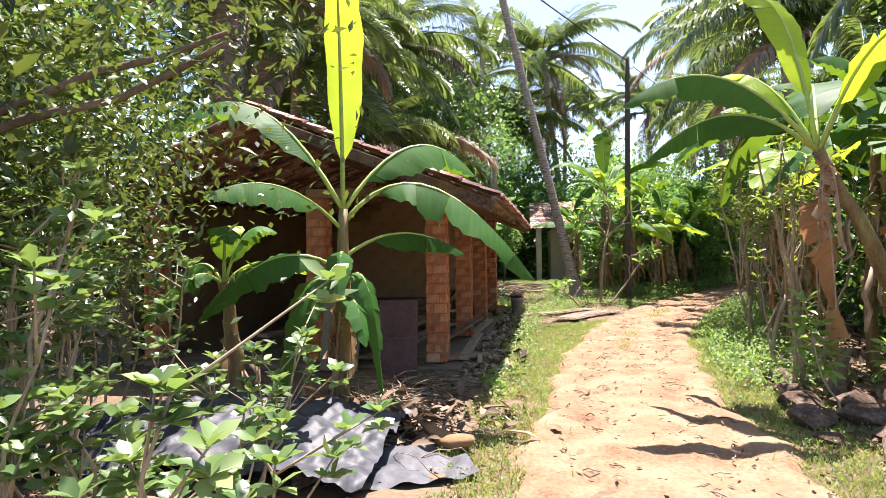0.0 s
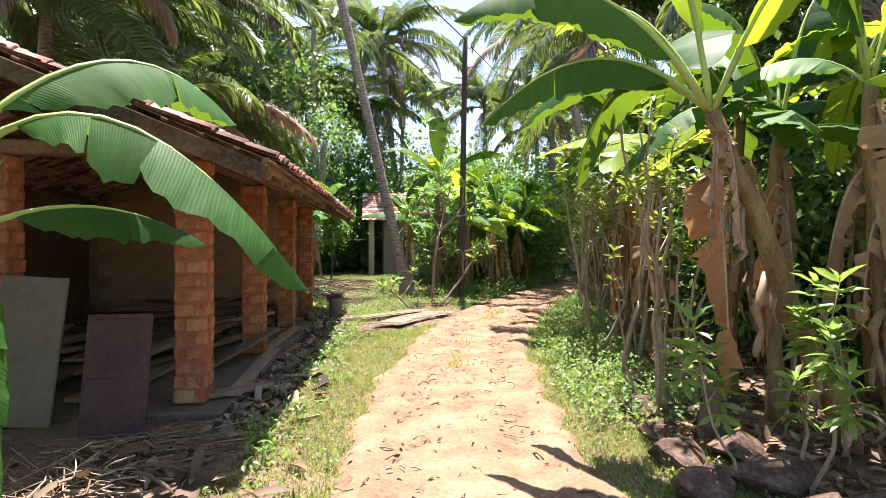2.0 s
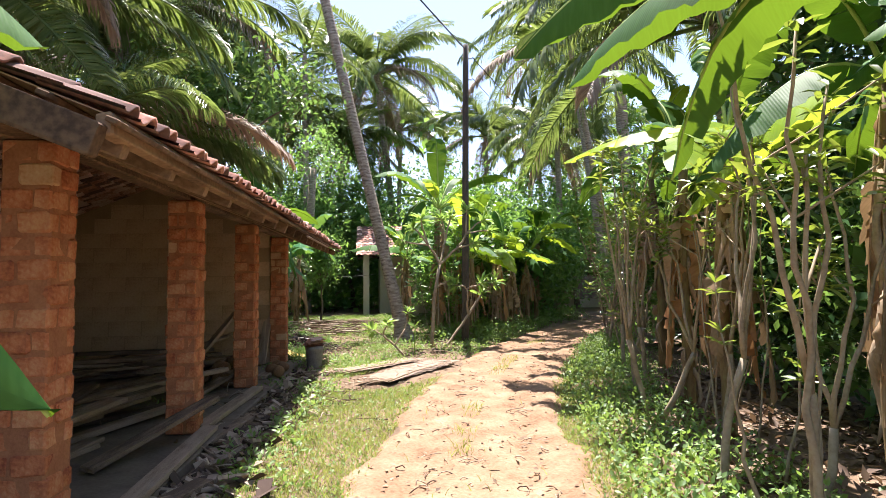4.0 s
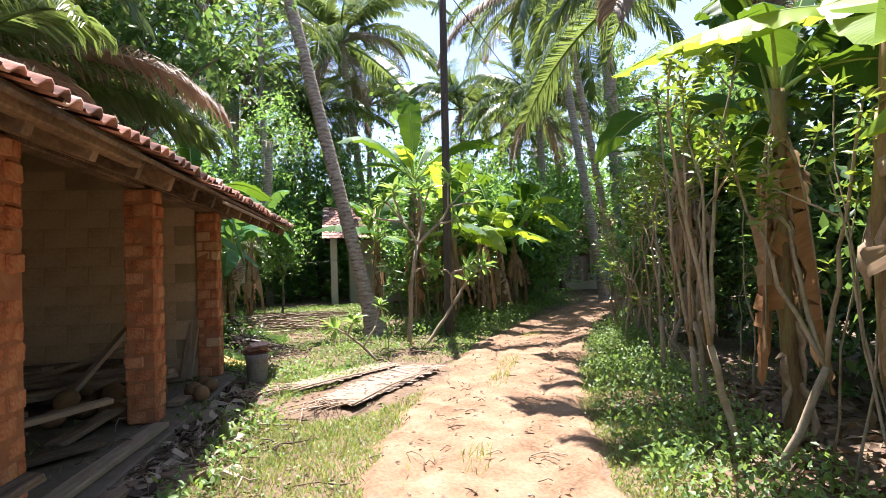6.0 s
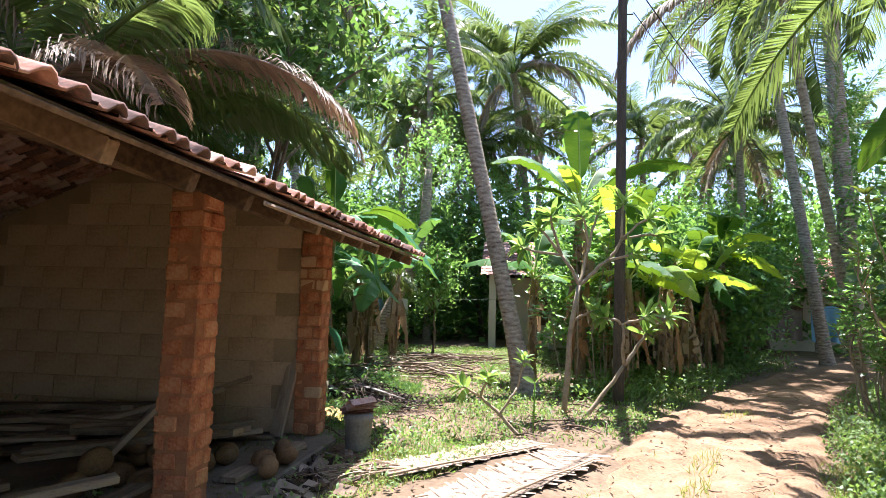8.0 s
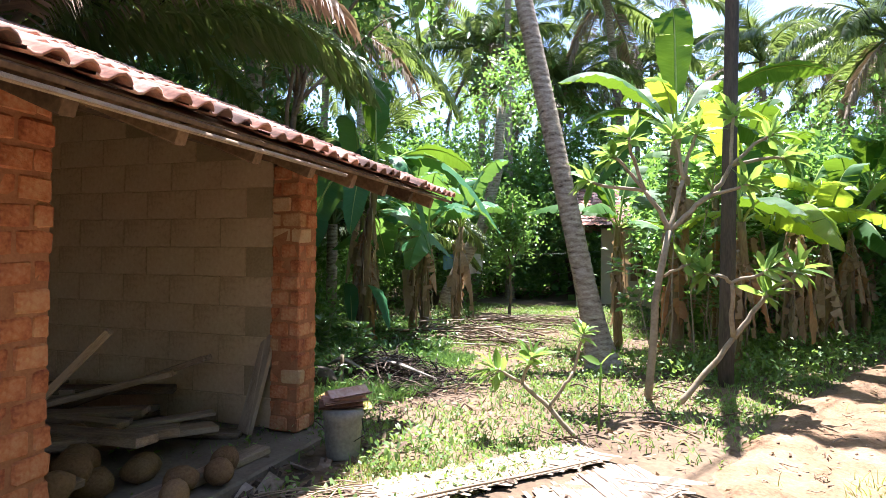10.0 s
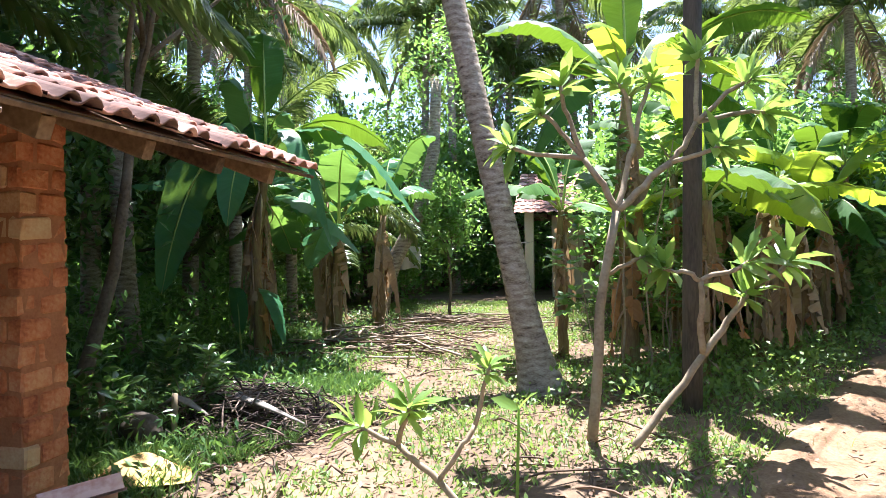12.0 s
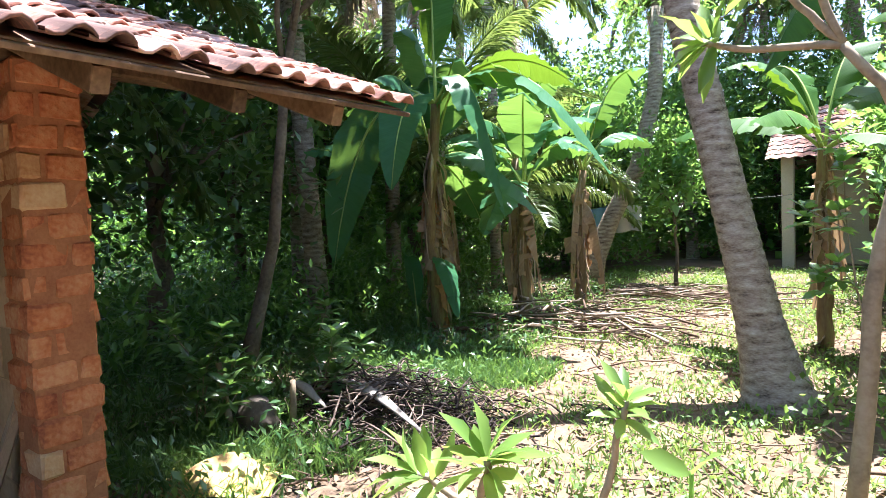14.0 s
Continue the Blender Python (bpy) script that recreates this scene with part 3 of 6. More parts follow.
# ---- plants ----
def banana_blade(rib, width, sides=-0.25, tears=5, petiole=0.16, mat=None, face=None, crumple=0.0, rag=0.12, tilt=0.22):
    """A banana leaf along the line rib. sides: how far its halves droop; tilt: how much one half droops less than the other; face: the way its breadth runs, for upright leaves."""
    rib = np.asarray(rib, float)
    n = len(rib)
    t = np.linspace(0, 1, n)
    length = np.linalg.norm(np.diff(rib, axis=0), axis=1).sum()
    tan = unit(np.gradient(rib, axis=0))
    side = unit(np.cross(tan, np.array([0, 0, 1.0]))) if face is None else unit(np.repeat([face], n, 0).astype(float))
    nor = unit(np.cross(side, tan))
    s = Soup()
    first = int(petiole * n)
    b = np.clip((t - petiole) / (1 - petiole), 0, 1)
    w = width / 2 * np.clip(np.sin(np.pi * np.clip(b, 0, 1) ** 0.85) ** 0.52, 0, 1) * (1 - 0.2 * b)
    w = w * (1 + 0.045 * np.sin(np.arange(n) * 0.8 + rng.uniform(0, 6)) + rng.normal(0, 0.012, n))
    w[-1] = 0.01
    for sg in (-1, 1):
        cuts = set(rng.choice(np.arange(first + 2, n - 1), size=min(tears, n - first - 4), replace=False).tolist()) if tears else set()
        i0 = first
        drop = sides + rng.normal(0, 0.12) + tilt * sg
        while i0 < n - 1:
            i1 = i0 + 1
            while i1 < n - 1 and i1 not in cuts:
                i1 += 1
            d = drop + rng.normal(0, rag if tears else 0.03)
            idx = np.arange(i0, i1 + 1)
            lobe = len(idx)
            shrink = np.ones(lobe)
            if i0 != first:
                shrink[0] = 0.93
            if i1 != n - 1:
                shrink[-1] = 0.95
            ph = rng.random() * 6
            V, UV = [], []
            fold = rng.normal(0, 1, (lobe + 8, 3))
            fold = sum(fold[q:q + lobe] for q in range(9)) / 3.0
            for f in (0.0, 0.25, 0.5, 0.75, 1.0):
                wave = width * (0.02 * f * np.sin(idx * 0.9 + ph) + 0.022 * f * f * np.sin(idx * 2.3 + 2 * ph))
                a = d * (0.95 + 0.15 * f)
                ww = (w[idx] * shrink * f)[:, None]
                V.append(rib[idx] + sg * side[idx] * ww * math.cos(a) + nor[idx] * (ww * math.sin(a) + wave[:, None]) + tan[idx] * ww * 0.2 + fold * crumple * f)
                UV.append(np.stack([np.full(lobe, 0.5 + sg * f / 2), (t[idx] - 0.03 * f) * length / 2], -1))
            V, UV = np.stack(V, 1).reshape(-1, 3), np.stack(UV, 1).reshape(-1, 2)
            i, j = np.meshgrid(np.arange(lobe - 1), np.arange(4), indexing="ij")
            q = np.stack([i * 5 + j, (i + 1) * 5 + j, (i + 1) * 5 + j + 1, i * 5 + j + 1], -1).reshape(-1, 4)
            s.add(V, q if sg == 1 else q[:, ::-1], uv=UV)
            i0 = i1
    me = s.mesh("leaf", mat or L_BAN)
    s = Soup()
    tube(s, (rib - nor * 0.010)[::3], np.linspace(0.022, 0.004, n)[::3] * (0.6 + length / 4), 5)
    return me, s.mesh("midrib", M_STRAW if mat in (L_DRY, L_DRY_O) else M_RIB)


def banana_leaf(parent, at, tip, arch=0.5, width=0.42, label="", skew=0.35, **kw):
    """A leaf from at to tip, bowed up by arch; skew: where along it the bow is highest."""
    a, c = np.asarray(at, float), np.asarray(tip, float)
    m = a + (c - a) * skew
    m[2] = max(a[2], c[2]) + arch
    t = np.linspace(0, 1, 34)[:, None]
    rib = (1 - t) ** 2 * a + 2 * t * (1 - t) * m + t * t * c
    me, mid = banana_blade(rib, width, **kw)
    ob = part("leaf", me, parent, label)
    part("midrib", mid, ob)
    return ob


def dry_leaf(parent, at, yaw, drop, out=0.25, width=0.22, label="dead brown hanging leaf"):
    a = np.asarray(at, float)
    tip = a + np.array([math.cos(yaw) * out, math.sin(yaw) * out, -drop])
    banana_leaf(parent, a, tip, 0.05, width, label, 0.75, mat=L_DRY_O if rng.random() < 0.15 else L_DRY, sides=-0.9, tears=8, crumple=0.03, petiole=0.1, rag=0.4)


def banana_stem(parent, top, r0=0.11, r1=0.055, lean_wob=0.02):
    s = Soup()
    p = bend((0, 0, -0.05), top, 12, 0, lean_wob)
    r = np.linspace(r0, r1, 12) * (1 + rng.normal(0, 0.04, 12))
    tube(s, p, r, 10)
    stem = part("pseudostem", s.mesh("pseudostem", M_PSEUDO), parent, "fibrous brown and green stem")
    for k in range(9):
        f = rng.uniform(0.15, 0.95)
        c = p[int(f * 11)]
        a = rng.uniform(0, 2 * np.pi)
        o = np.array([math.cos(a), math.sin(a), 0]) * r[int(f * 11)] * 1.02
        ln_ = rng.uniform(0.3, 0.9) * (0.4 + f)
        e = c + o * 1.9 + np.array([0, 0, -min(ln_, c[2])])
        s = Soup()
        tube(s, bend(c + o, e, 7, 0.02, 0.03), [0.03, 0.045, 0.05, 0.03, 0.042, 0.03, 0.008], 5, flat=0.12)
        part("dry_sheath", s.mesh("dry_sheath", M_STRAW), parent, "hanging dry brown leaf sheath")
    return stem


def banana_plant(label, base, top, n=6, length=1.7, width=0.5, mat=None, dry=2, start=0, rise=(-0.45, 0.75), group="banana plants", r0=0.10):
    z = float(height(base[0], base[1]))
    b = thing("banana_plant", label, "banana plant", pose(base[0], base[1], z), group)
    banana_stem(b, top, r0)
    for k in range(n):
        yaw = radians(start + 360 * k * 0.381966 + rng.normal(0, 10))
        L = length * rng.uniform(0.75, 1.1)
        up = rng.uniform(*rise)
        tip = (top[0] + math.cos(yaw) * L * (0.85 - 0.5 * max(0, up)), top[1] + math.sin(yaw) * L * (0.85 - 0.5 * max(0, up)), top[2] + L * up)
        banana_leaf(b, (top[0], top[1], top[2] - 0.03), tip, rng.uniform(0.25, 0.6), width * rng.uniform(0.85, 1.1), mat=(L_BAN_Y if mat is None and rng.random() < 0.25 else mat), tears=int(rng.integers(2, 9)), sides=rng.uniform(-0.75, -0.25), face=None if up < 0.6 else (math.sin(yaw), -math.cos(yaw), 0))
    for k in range(dry):
        f = rng.uniform(0.55, 0.98)
        z = top[2] * f
        dry_leaf(b, (top[0] * f, top[1] * f, z), rng.uniform(0, 6.28), z * rng.uniform(0.45, 0.85), rng.uniform(0.12, 0.4), width * rng.uniform(0.2, 0.5))
    return b


def frond_mesh(length, rise, fall, mat, leaflet=0.75, pairs=62, hang=0.5, name="frond"):
    """A coconut frond along +x with paired leaflets."""
    n = 24
    t = np.linspace(0, 1, n)
    ang = np.radians(rise + (fall - rise) * t)
    step = length / (n - 1)
    rib = np.stack([np.concatenate([[0], np.cumsum(np.cos(ang[:-1]) * step)]), np.zeros(n), np.concatenate([[0], np.cumsum(np.sin(ang[:-1]) * step)])], -1)
    s = Soup()
    tube(s, rib, np.linspace(0.045, 0.008, n), 5)
    f = np.linspace(0.16, 0.995, pairs)
    P = np.stack([np.interp(f, t, rib[:, k]) for k in range(3)], -1)
    A = np.interp(f, t, ang)
    T = np.stack([np.cos(A), np.zeros(pairs), np.sin(A)], -1)
    Nn = np.stack([-np.sin(A), np.zeros(pairs), np.cos(A)], -1)
    LL = leaflet * np.sin(np.pi * (0.12 + 0.8 * f)) ** 0.6
    for sg in (-1, 1):
        k = pairs
        d1 = unit(T * (0.35 + 0.5 * f[:, None]) + np.array([0, sg, 0]) + Nn * 0.25 + rng.normal(0, 0.09, (k, 3)))
        d2 = unit(d1 + np.array([0, 0, -hang]) + rng.normal(0, 0.10, (k, 3)))
        d3 = unit(d2 + np.array([0, 0, -hang * 1.8]) + rng.normal(0, 0.12, (k, 3)))
        a, b = P, P + d1 * (LL * 0.36)[:, None]
        c = b + d2 * (LL * 0.34)[:, None]
        e = c + d3 * (LL * 0.3)[:, None]
        wv = unit(np.cross(d1, np.array([0.0, 0, 1.0])) + 1e-6) * 0.5
        wv = unit(wv + T * 0.6)
        w = 0.021 * (0.7 + 0.6 * rng.random(k))[:, None] * max(0.7, leaflet / 0.7)
        v = np.stack([a - wv * w * 0.5, a + wv * w * 0.5, b - wv * w, b + wv * w, c - wv * w * 0.8, c + wv * w * 0.8, e], 1)
        off = (np.arange(k) * 7)[:, None, None]
        s.add(v.reshape(-1, 3), (np.array([(0, 1, 3, 2), (2, 3, 5, 4)])[None] + off).reshape(-1, 4), (np.array([(4, 5, 6)])[None] + off).reshape(-1, 3))
    return s.mesh(name, mat)


FROND = {}
for key, mt in (("g", L_PALM), ("d", L_PALM_DRY)):
    FROND[key, "up"] = frond_mesh(3.6, 72, 5, mt, 0.78, 96, 0.3)
    FROND[key, "arch"] = frond_mesh(4.2, 45, -50, mt, 0.92, 108, 0.7)
    FROND[key, "low"] = frond_mesh(4.2, 8, -70, mt, 0.92, 104, 1.0)
    FROND[key, "dead"] = frond_mesh(3.6, -45, -88, mt, 0.75, 84, 0.8)


def clear_of_shed(me, m):
    """Whether a frond stays outside the shed's walls and roof."""
    to = SHED.inverted() @ m
    for v in list(me.vertices)[::17]:
        q = to @ v.co
        if BACK - 0.3 < q.x < EAVE + 0.1 and NEAR - 0.4 < q.y < FAR + 0.1 and q.z < roof_z(q.x) + 0.1:
            return False
    return True


def coconut_palm(label, base, top, r0=0.2, r1=0.12, n=16, dead=2, size=1.0, start=0, bulge=1.35, bow=0.0, kinds=("up", "arch", "arch", "low")):
    z = float(height(base[0], base[1])) - 0.05
    p = thing("coconut_palm", label, "palm tree", pose(base[0], base[1], z), "coconut palms")
    rel = np.array([top[0] - base[0], top[1] - base[1], top[2] - z])
    s = Soup()
    k = 60 + int(rel[2] * 22)
    t = np.linspace(0, 1, k)
    c = rel[None] * t[:, None]
    c[:, :2] += (rel[:2] / (np.linalg.norm(rel[:2]) + 1e-6))[None] * (bow * np.sin(np.pi * t))[:, None]
    rr = (r1 + (r0 - r1) * (1 - t)) * (1 + (bulge - 1) * np.exp(-t * rel[2] / 0.4)) * (1 + 0.04 * (np.arange(k) % 2) + rng.normal(0, 0.014, k))
    tube(s, c, rr, 16)
    part("trunk", s.mesh("trunk", M_TRUNK), p, "grey ringed palm trunk")
    foot = pose(base[0], base[1], z)
    for i in range(n):
        f = i / max(1, n - 1)
        kind = kinds[min(len(kinds) - 1, int(f * len(kinds)))]
        sc = size * rng.uniform(0.85, 1.1)
        m = pose(*rel, 0, 0, start + i * 137.5 + rng.normal(0, 8)) @ pose(0, 0, 0, rng.normal(0, 14), rng.normal(0, 8), 0) @ Matrix.Scale(sc, 4)
        if clear_of_shed(FROND["g", kind], foot @ m):
            part("frond", FROND["g", kind], p, "", m)
    for i in range(dead):
        me = FROND["d", "dead" if i % 2 else "low"]
        m = pose(*rel, 0, 0, start + 70 + i * 100) @ Matrix.Scale(size * 0.9, 4)
        if clear_of_shed(me, foot @ m):
            part("frond", me, p, "dry brown frond", m)
    return p


def leafy(s, centres, spread_, per, length, width, kind=LEAF2, up=0.2, droop=0.0):
    centres = np.asarray(centres, float)
    P = np.repeat(centres, per, axis=0) + rng.normal(0, 1, (len(centres) * per, 3)) * spread_
    D = rand_dirs(len(P), up)
    D[:, 2] -= droop
    leaves(s, P, D, length * rng.uniform(0.6, 1.25, len(P)), width * rng.uniform(0.7, 1.2, len(P)), kind)


def tree(label, base, trunk_h, crown, radius, mat, n=90, per=26, leaf=0.16, width=0.075, r0=0.14, name="tree", category="tree", lean=(0, 0), limbs=7, kind=LEAF2, group=""):
    """A tapered trunk, limbs and a crown of leaf clumps with gaps. crown: the crown's middle above the base."""
    z = float(height(base[0], base[1])) - 0.04
    o = thing(name, label, category, pose(base[0], base[1], z), group)
    top = np.array([lean[0], lean[1], trunk_h])
    s = Soup()
    tube(s, bend((0, 0, 0), top, 9, 0, 0.06), np.linspace(r0, r0 * 0.55, 9) * (1 + 0.5 * np.exp(-np.arange(9) * 1.2)), 9)
    cc = np.array([lean[0] * 1.4, lean[1] * 1.4, crown])
    tips = []
    for k in range(limbs):
        d = rand_dirs(1, 0.5)[0]
        e = cc + d * np.array(radius) * rng.uniform(0.5, 0.95)
        tube(s, bend(top * rng.uniform(0.7, 1.0), e, 7, 0.1, 0.06), np.linspace(r0 * 0.45, 0.012, 7), 6)
        tips.append(e)
    part("trunk", s.mesh("trunk", M_BARK), o, "dark bark trunk and limbs")
    d = rand_dirs(n, 0.15)
    rad = rng.uniform(0.35, 1.0, n)[:, None] ** 0.6
    lump = 1 + 0.25 * np.sin(d[:, :1] * 5 + 1) * np.sin(d[:, 1:2] * 4 + base[0])
    C = np.concatenate([cc + d * np.array(radius) * rad * lump, np.array(tips)])
    C = C[C[:, 2] + z > 0.15]
    s = Soup()
    leafy(s, C, 0.22 * max(radius) ** 0.5, per, leaf, width, kind)
    inner = cc + rand_dirs(n, 0.1) * np.array(radius) * (rng.uniform(0, 0.75, n)[:, None] ** 0.7)
    inner = inner[inner[:, 2] + z > 0.3]
    leafy(s, inner, 0.15, 4, leaf * 2.2, width * 2.4)
    part("crown", s.mesh("crown", mat), o, "uneven leafy crown")
    return o


def stick_shrub(label, base, stems, h, mat=None, leaf=0.17, width=0.04, spread_=0.25, group="stick shrubs", tufts=3, r=0.017, lean=(0, 0), levels=3):
    """Thin pale upright stems with whorls of narrow leaves."""
    z = float(height(base[0], base[1])) - 0.03
    o = thing("shrub", label, "shrub", pose(base[0], base[1], z), group)
    sl = Soup()
    for k in range(stems):
        f = rng.normal(0, spread_, 2) * 0.5
        hh = h * rng.uniform(0.6, 1.08)
        top = np.array([f[0] * 2.2 + lean[0], f[1] * 2.2 + lean[1], hh])
        p = bend((f[0], f[1], 0), top, 9, 0, 0.035)
        s = Soup()
        tube(s, p, np.linspace(r * rng.uniform(0.8, 1.5), r * 0.45, 9), 6)
        ends = [p[-1]]
        for j in range(tufts):
            i = int(rng.integers(4, 9))
            e = p[i] + np.array([*rng.normal(0, 0.16, 2), rng.uniform(0.1, 0.35)])
            tube(s, bend(p[i], e, 4), [r * 0.5, r * 0.45, r * 0.4, r * 0.3], 5)
            ends.append(e)
        part("stem", s.mesh("stem", M_STEM), o, "pale thin bare stem")
        for e in ends:
            for lev in range(levels):
                m = int(rng.integers(5, 9))
                a = rng.uniform(0, 6.28) + np.arange(m) * 6.28 / m
                D = np.stack([np.cos(a), np.sin(a), np.full(m, 0.75 - lev * 0.4) + rng.normal(0, 0.2, m)], -1)
                leaves(sl, np.repeat([e - np.array([0, 0, lev * 0.07])], m, 0), D, leaf * rng.uniform(0.7, 1.15, m), width, LEAF8)
    part("foliage", sl.mesh("foliage", mat or L_STICK), o, "whorls of narrow yellow-green leaves")
    return o


def forked_shrub(label, base, h, mat, forks=3, r=0.026, leaf=0.15, width=0.042):
    """A bare pale trunk that forks near the ground into upright stems with leafy heads."""
    z = float(height(base[0], base[1])) - 0.03
    o = thing("shrub", label, "shrub", pose(base[0], base[1], z), "forked shrubs")
    fork = np.array([rng.normal(0, 0.10), rng.normal(0, 0.10), rng.uniform(0.55, 1.0)])
    s = Soup()
    tube(s, bend((0, 0, 0), fork, 6, 0, 0.015), np.linspace(r * 1.15, r, 6), 8)
    part("stem", s.mesh("stem", M_STEM), o, "pale bare lower stem")
    sl = Soup()
    for k in range(forks):
        top = fork + np.array([rng.normal(0, 0.28), rng.normal(0, 0.28), h * rng.uniform(0.5, 0.8)])
        p = bend(fork, top, 9, 0, 0.03)
        s = Soup()
        tube(s, p, np.linspace(r * 0.72, r * 0.3, 9), 7)
        ends = [p[-1]]
        for j in range(2):
            i = int(rng.integers(4, 9))
            e = p[i] + np.array([*rng.normal(0, 0.22, 2), rng.uniform(0.1, 0.4)])
            tube(s, bend(p[i], e, 4), [r * 0.3, r * 0.28, r * 0.24, r * 0.18], 5)
            ends.append(e)
        part("branch", s.mesh("branch", M_STEM), o)
        for e in ends:
            for lev in range(3):
                m = int(rng.integers(4, 8))
                a = rng.uniform(0, 6.28) + np.arange(m) * 6.28 / m
                D = np.stack([np.cos(a), np.sin(a), np.full(m, 0.6 - lev * 0.3) + rng.normal(0, 0.3, m)], -1)
                leaves(sl, np.repeat([e - np.array([0, 0, lev * 0.075])], m, 0) + rng.normal(0, 0.02, (m, 3)), D, leaf * rng.uniform(0.6, 1.2, m), width, LEAF8)
    part("foliage", sl.mesh("foliage", mat), o, "loose heads of narrow yellow-green leaves")
    return o

# ---- utility pole and wires ----
pole = thing("utility_pole", "slim black tarred wooden utility pole", "utility pole", pose(5.72, 18.3, 0))
s = Soup()
tube(s, bend((0, 0, -0.1), (0.1, 0, 7.6), 12), np.linspace(0.095, 0.075, 12), 12)
part("shaft", s.mesh("shaft", M_POLE), pole)
for k, z in enumerate((7.25, 6.7)):
    s = Soup()
    tube(s, [(0.08, 0, z), (0.26, -0.02, z), (0.26, -0.02, z + 0.07)], [0.014, 0.014, 0.03], 6)
    part("bracket", s.mesh("bracket", M_POLE), pole, "small iron wire bracket")


def cable(a, b, sag, r=0.012):
    s = Soup()
    tube(s, bend(a, b, 16, -sag), r, 5)
    thing("overhead_cable", "black overhead power cable", "cable", me=s.mesh("overhead_cable", M_WIRE))


cable((5.8, 18.3, 7.5), (-11.2, -6.0, 7.6), 0.35, 0.018)
cable((6.0, 18.3, 7.3), (24, 40, 7.6), 0.6)
cable((6.0, 18.3, 6.75), (24, 40, 7.0), 0.8, 0.008)

# ---- palms ----
coconut_palm("tall leaning coconut palm with a swollen grey base", (4.38, 19.15), (0.75, 21.6, 17.5), 0.15, 0.115, 7, 0, 1.0, bulge=2.1, bow=0.0)
coconut_palm("coconut palm with a full bright green crown", (8.6, 40), (7.0, 40, 14.4), 0.24, 0.17, 22, 4, 1.65, 30)
for base, tp, n, d, sz, st in (((13.6, 38), (13.4, 38, 10.4), 20, 4, 1.1, 80), ((15.4, 32), (15.2, 32, 9.2), 20, 4, 1.15, 10), ((9, 44), (9.3, 44, 12.0), 16, 3, 1.2, 33), ((20, 44), (19.7, 44, 12.5), 16, 3, 1.2, 33),
                               ((18, 38), (18.2, 38, 9), 16, 3, 1.1, 63), ((26, 40), (26, 40, 12), 14, 3, 1.2, 13), ((-12, 38), (-12, 38, 12), 14, 3, 1.2, 43), ((-6, 42), (-6, 42, 14), 14, 3, 1.2, 73), ((2, 48), (2, 48, 14), 14, 3, 1.2, 103), ((30, 34), (30, 34, 12), 14, 3, 1.2, 0)):
    coconut_palm("distant coconut palm with a full crown", base, tp, 0.18, 0.13, n, d, sz, st)
for base, tp, n, st in (((1.0, 37), (1.3, 37, 10.8), 24, 25), ((4.6, 39.5), (4.8, 39.5, 9.6), 22, 65), ((-5.0, 33), (-4.7, 33, 9.4), 22, 5)):
    coconut_palm("coconut palm at the back of the yard", base, tp, 0.18, 0.13, n, 4, 1.25, st)
coconut_palm("tall coconut palm beyond the track's bend", (15.2, 27), (13.4, 27.2, 12.4), 0.19, 0.13, 16, 3, 1.15, 50)
coconut_palm("creeper-clad coconut palm at the track's bend", (17.2, 28.4), (16.5, 28.4, 15.5), 0.3, 0.25, 11, 2, 1.3, 20)
coconut_palm("coconut palm behind the shed with dense fronds", (-4.2, 16.0), (-3.9, 16.0, 6.6), 0.18, 0.13, 20, 3, 1.1, 200)
coconut_palm("coconut palm behind the shed with dense fronds", (-3.4, 22.6), (-3.2, 22.4, 7.6), 0.17, 0.13, 18, 3, 1.1, 300)
p2 = coconut_palm("coconut palm behind the shed with a drooping dry frond", (-3.1, 16.7), (-2.9, 16.5, 3.9), 0.18, 0.13, 12, 0, 1.0, 0)
hub = Vector((0.2, -0.2, 3.9))
part("frond", FROND["d", "arch"], p2, "arching dry brown frond", pose(*hub, 0, 0, -4) @ pose(0, 0, 0, 0, -3, 0) @ Matrix.Scale(1.15, 4))
part("frond", FROND["d", "low"], p2, "dry grey frond", pose(*hub, 0, 0, -40) @ pose(0, 0, 0, 0, -22, 0))
part("frond", FROND["g", "arch"], p2, "", pose(*hub, 0, 0, 14) @ Matrix.Scale(1.15, 4))
part("frond", FROND["g", "low"], p2, "", pose(*hub, 0, 0, 28) @ pose(0, 0, 0, 0, -30, 0) @ Matrix.Scale(1.15, 4))
coconut_palm("coconut palm behind the shed with grey pendulous fronds", (-1.5, 20.8), (-1.9, 20.7, 8.7), 0.15, 0.13, 20, 4, 1.15, 60)
coconut_palm("coconut palm behind the shed with pale fronds", (-5.2, 13.2), (-4.6, 13.2, 7.6), 0.18, 0.13, 18, 4, 1.15, 110)
coconut_palm("coconut palm behind the shed", (-6.5, 19), (-6.2, 19, 9.5), 0.18, 0.13, 28, 4, 1.15, 10)
coconut_palm("coconut palm behind the shed", (-2.6, 24.6), (-2.4, 24.6, 7.2), 0.16, 0.13, 14, 3, 1.05, 75)
coconut_palm("slim tall coconut palm in the yard", (-2.2, 30), (-2.6, 30, 12.5), 0.15, 0.12, 9, 1, 1.1, 15)
coconut_palm("slim tall coconut palm in the yard", (2.6, 34), (2.4, 34, 13), 0.16, 0.12, 9, 1, 1.1, 95)
p3 = coconut_palm("coconut palm rising behind the banana clump", (9.7, 13.4), (9.1, 13.2, 6.3), 0.19, 0.14, 18, 3, 1.1, 125)
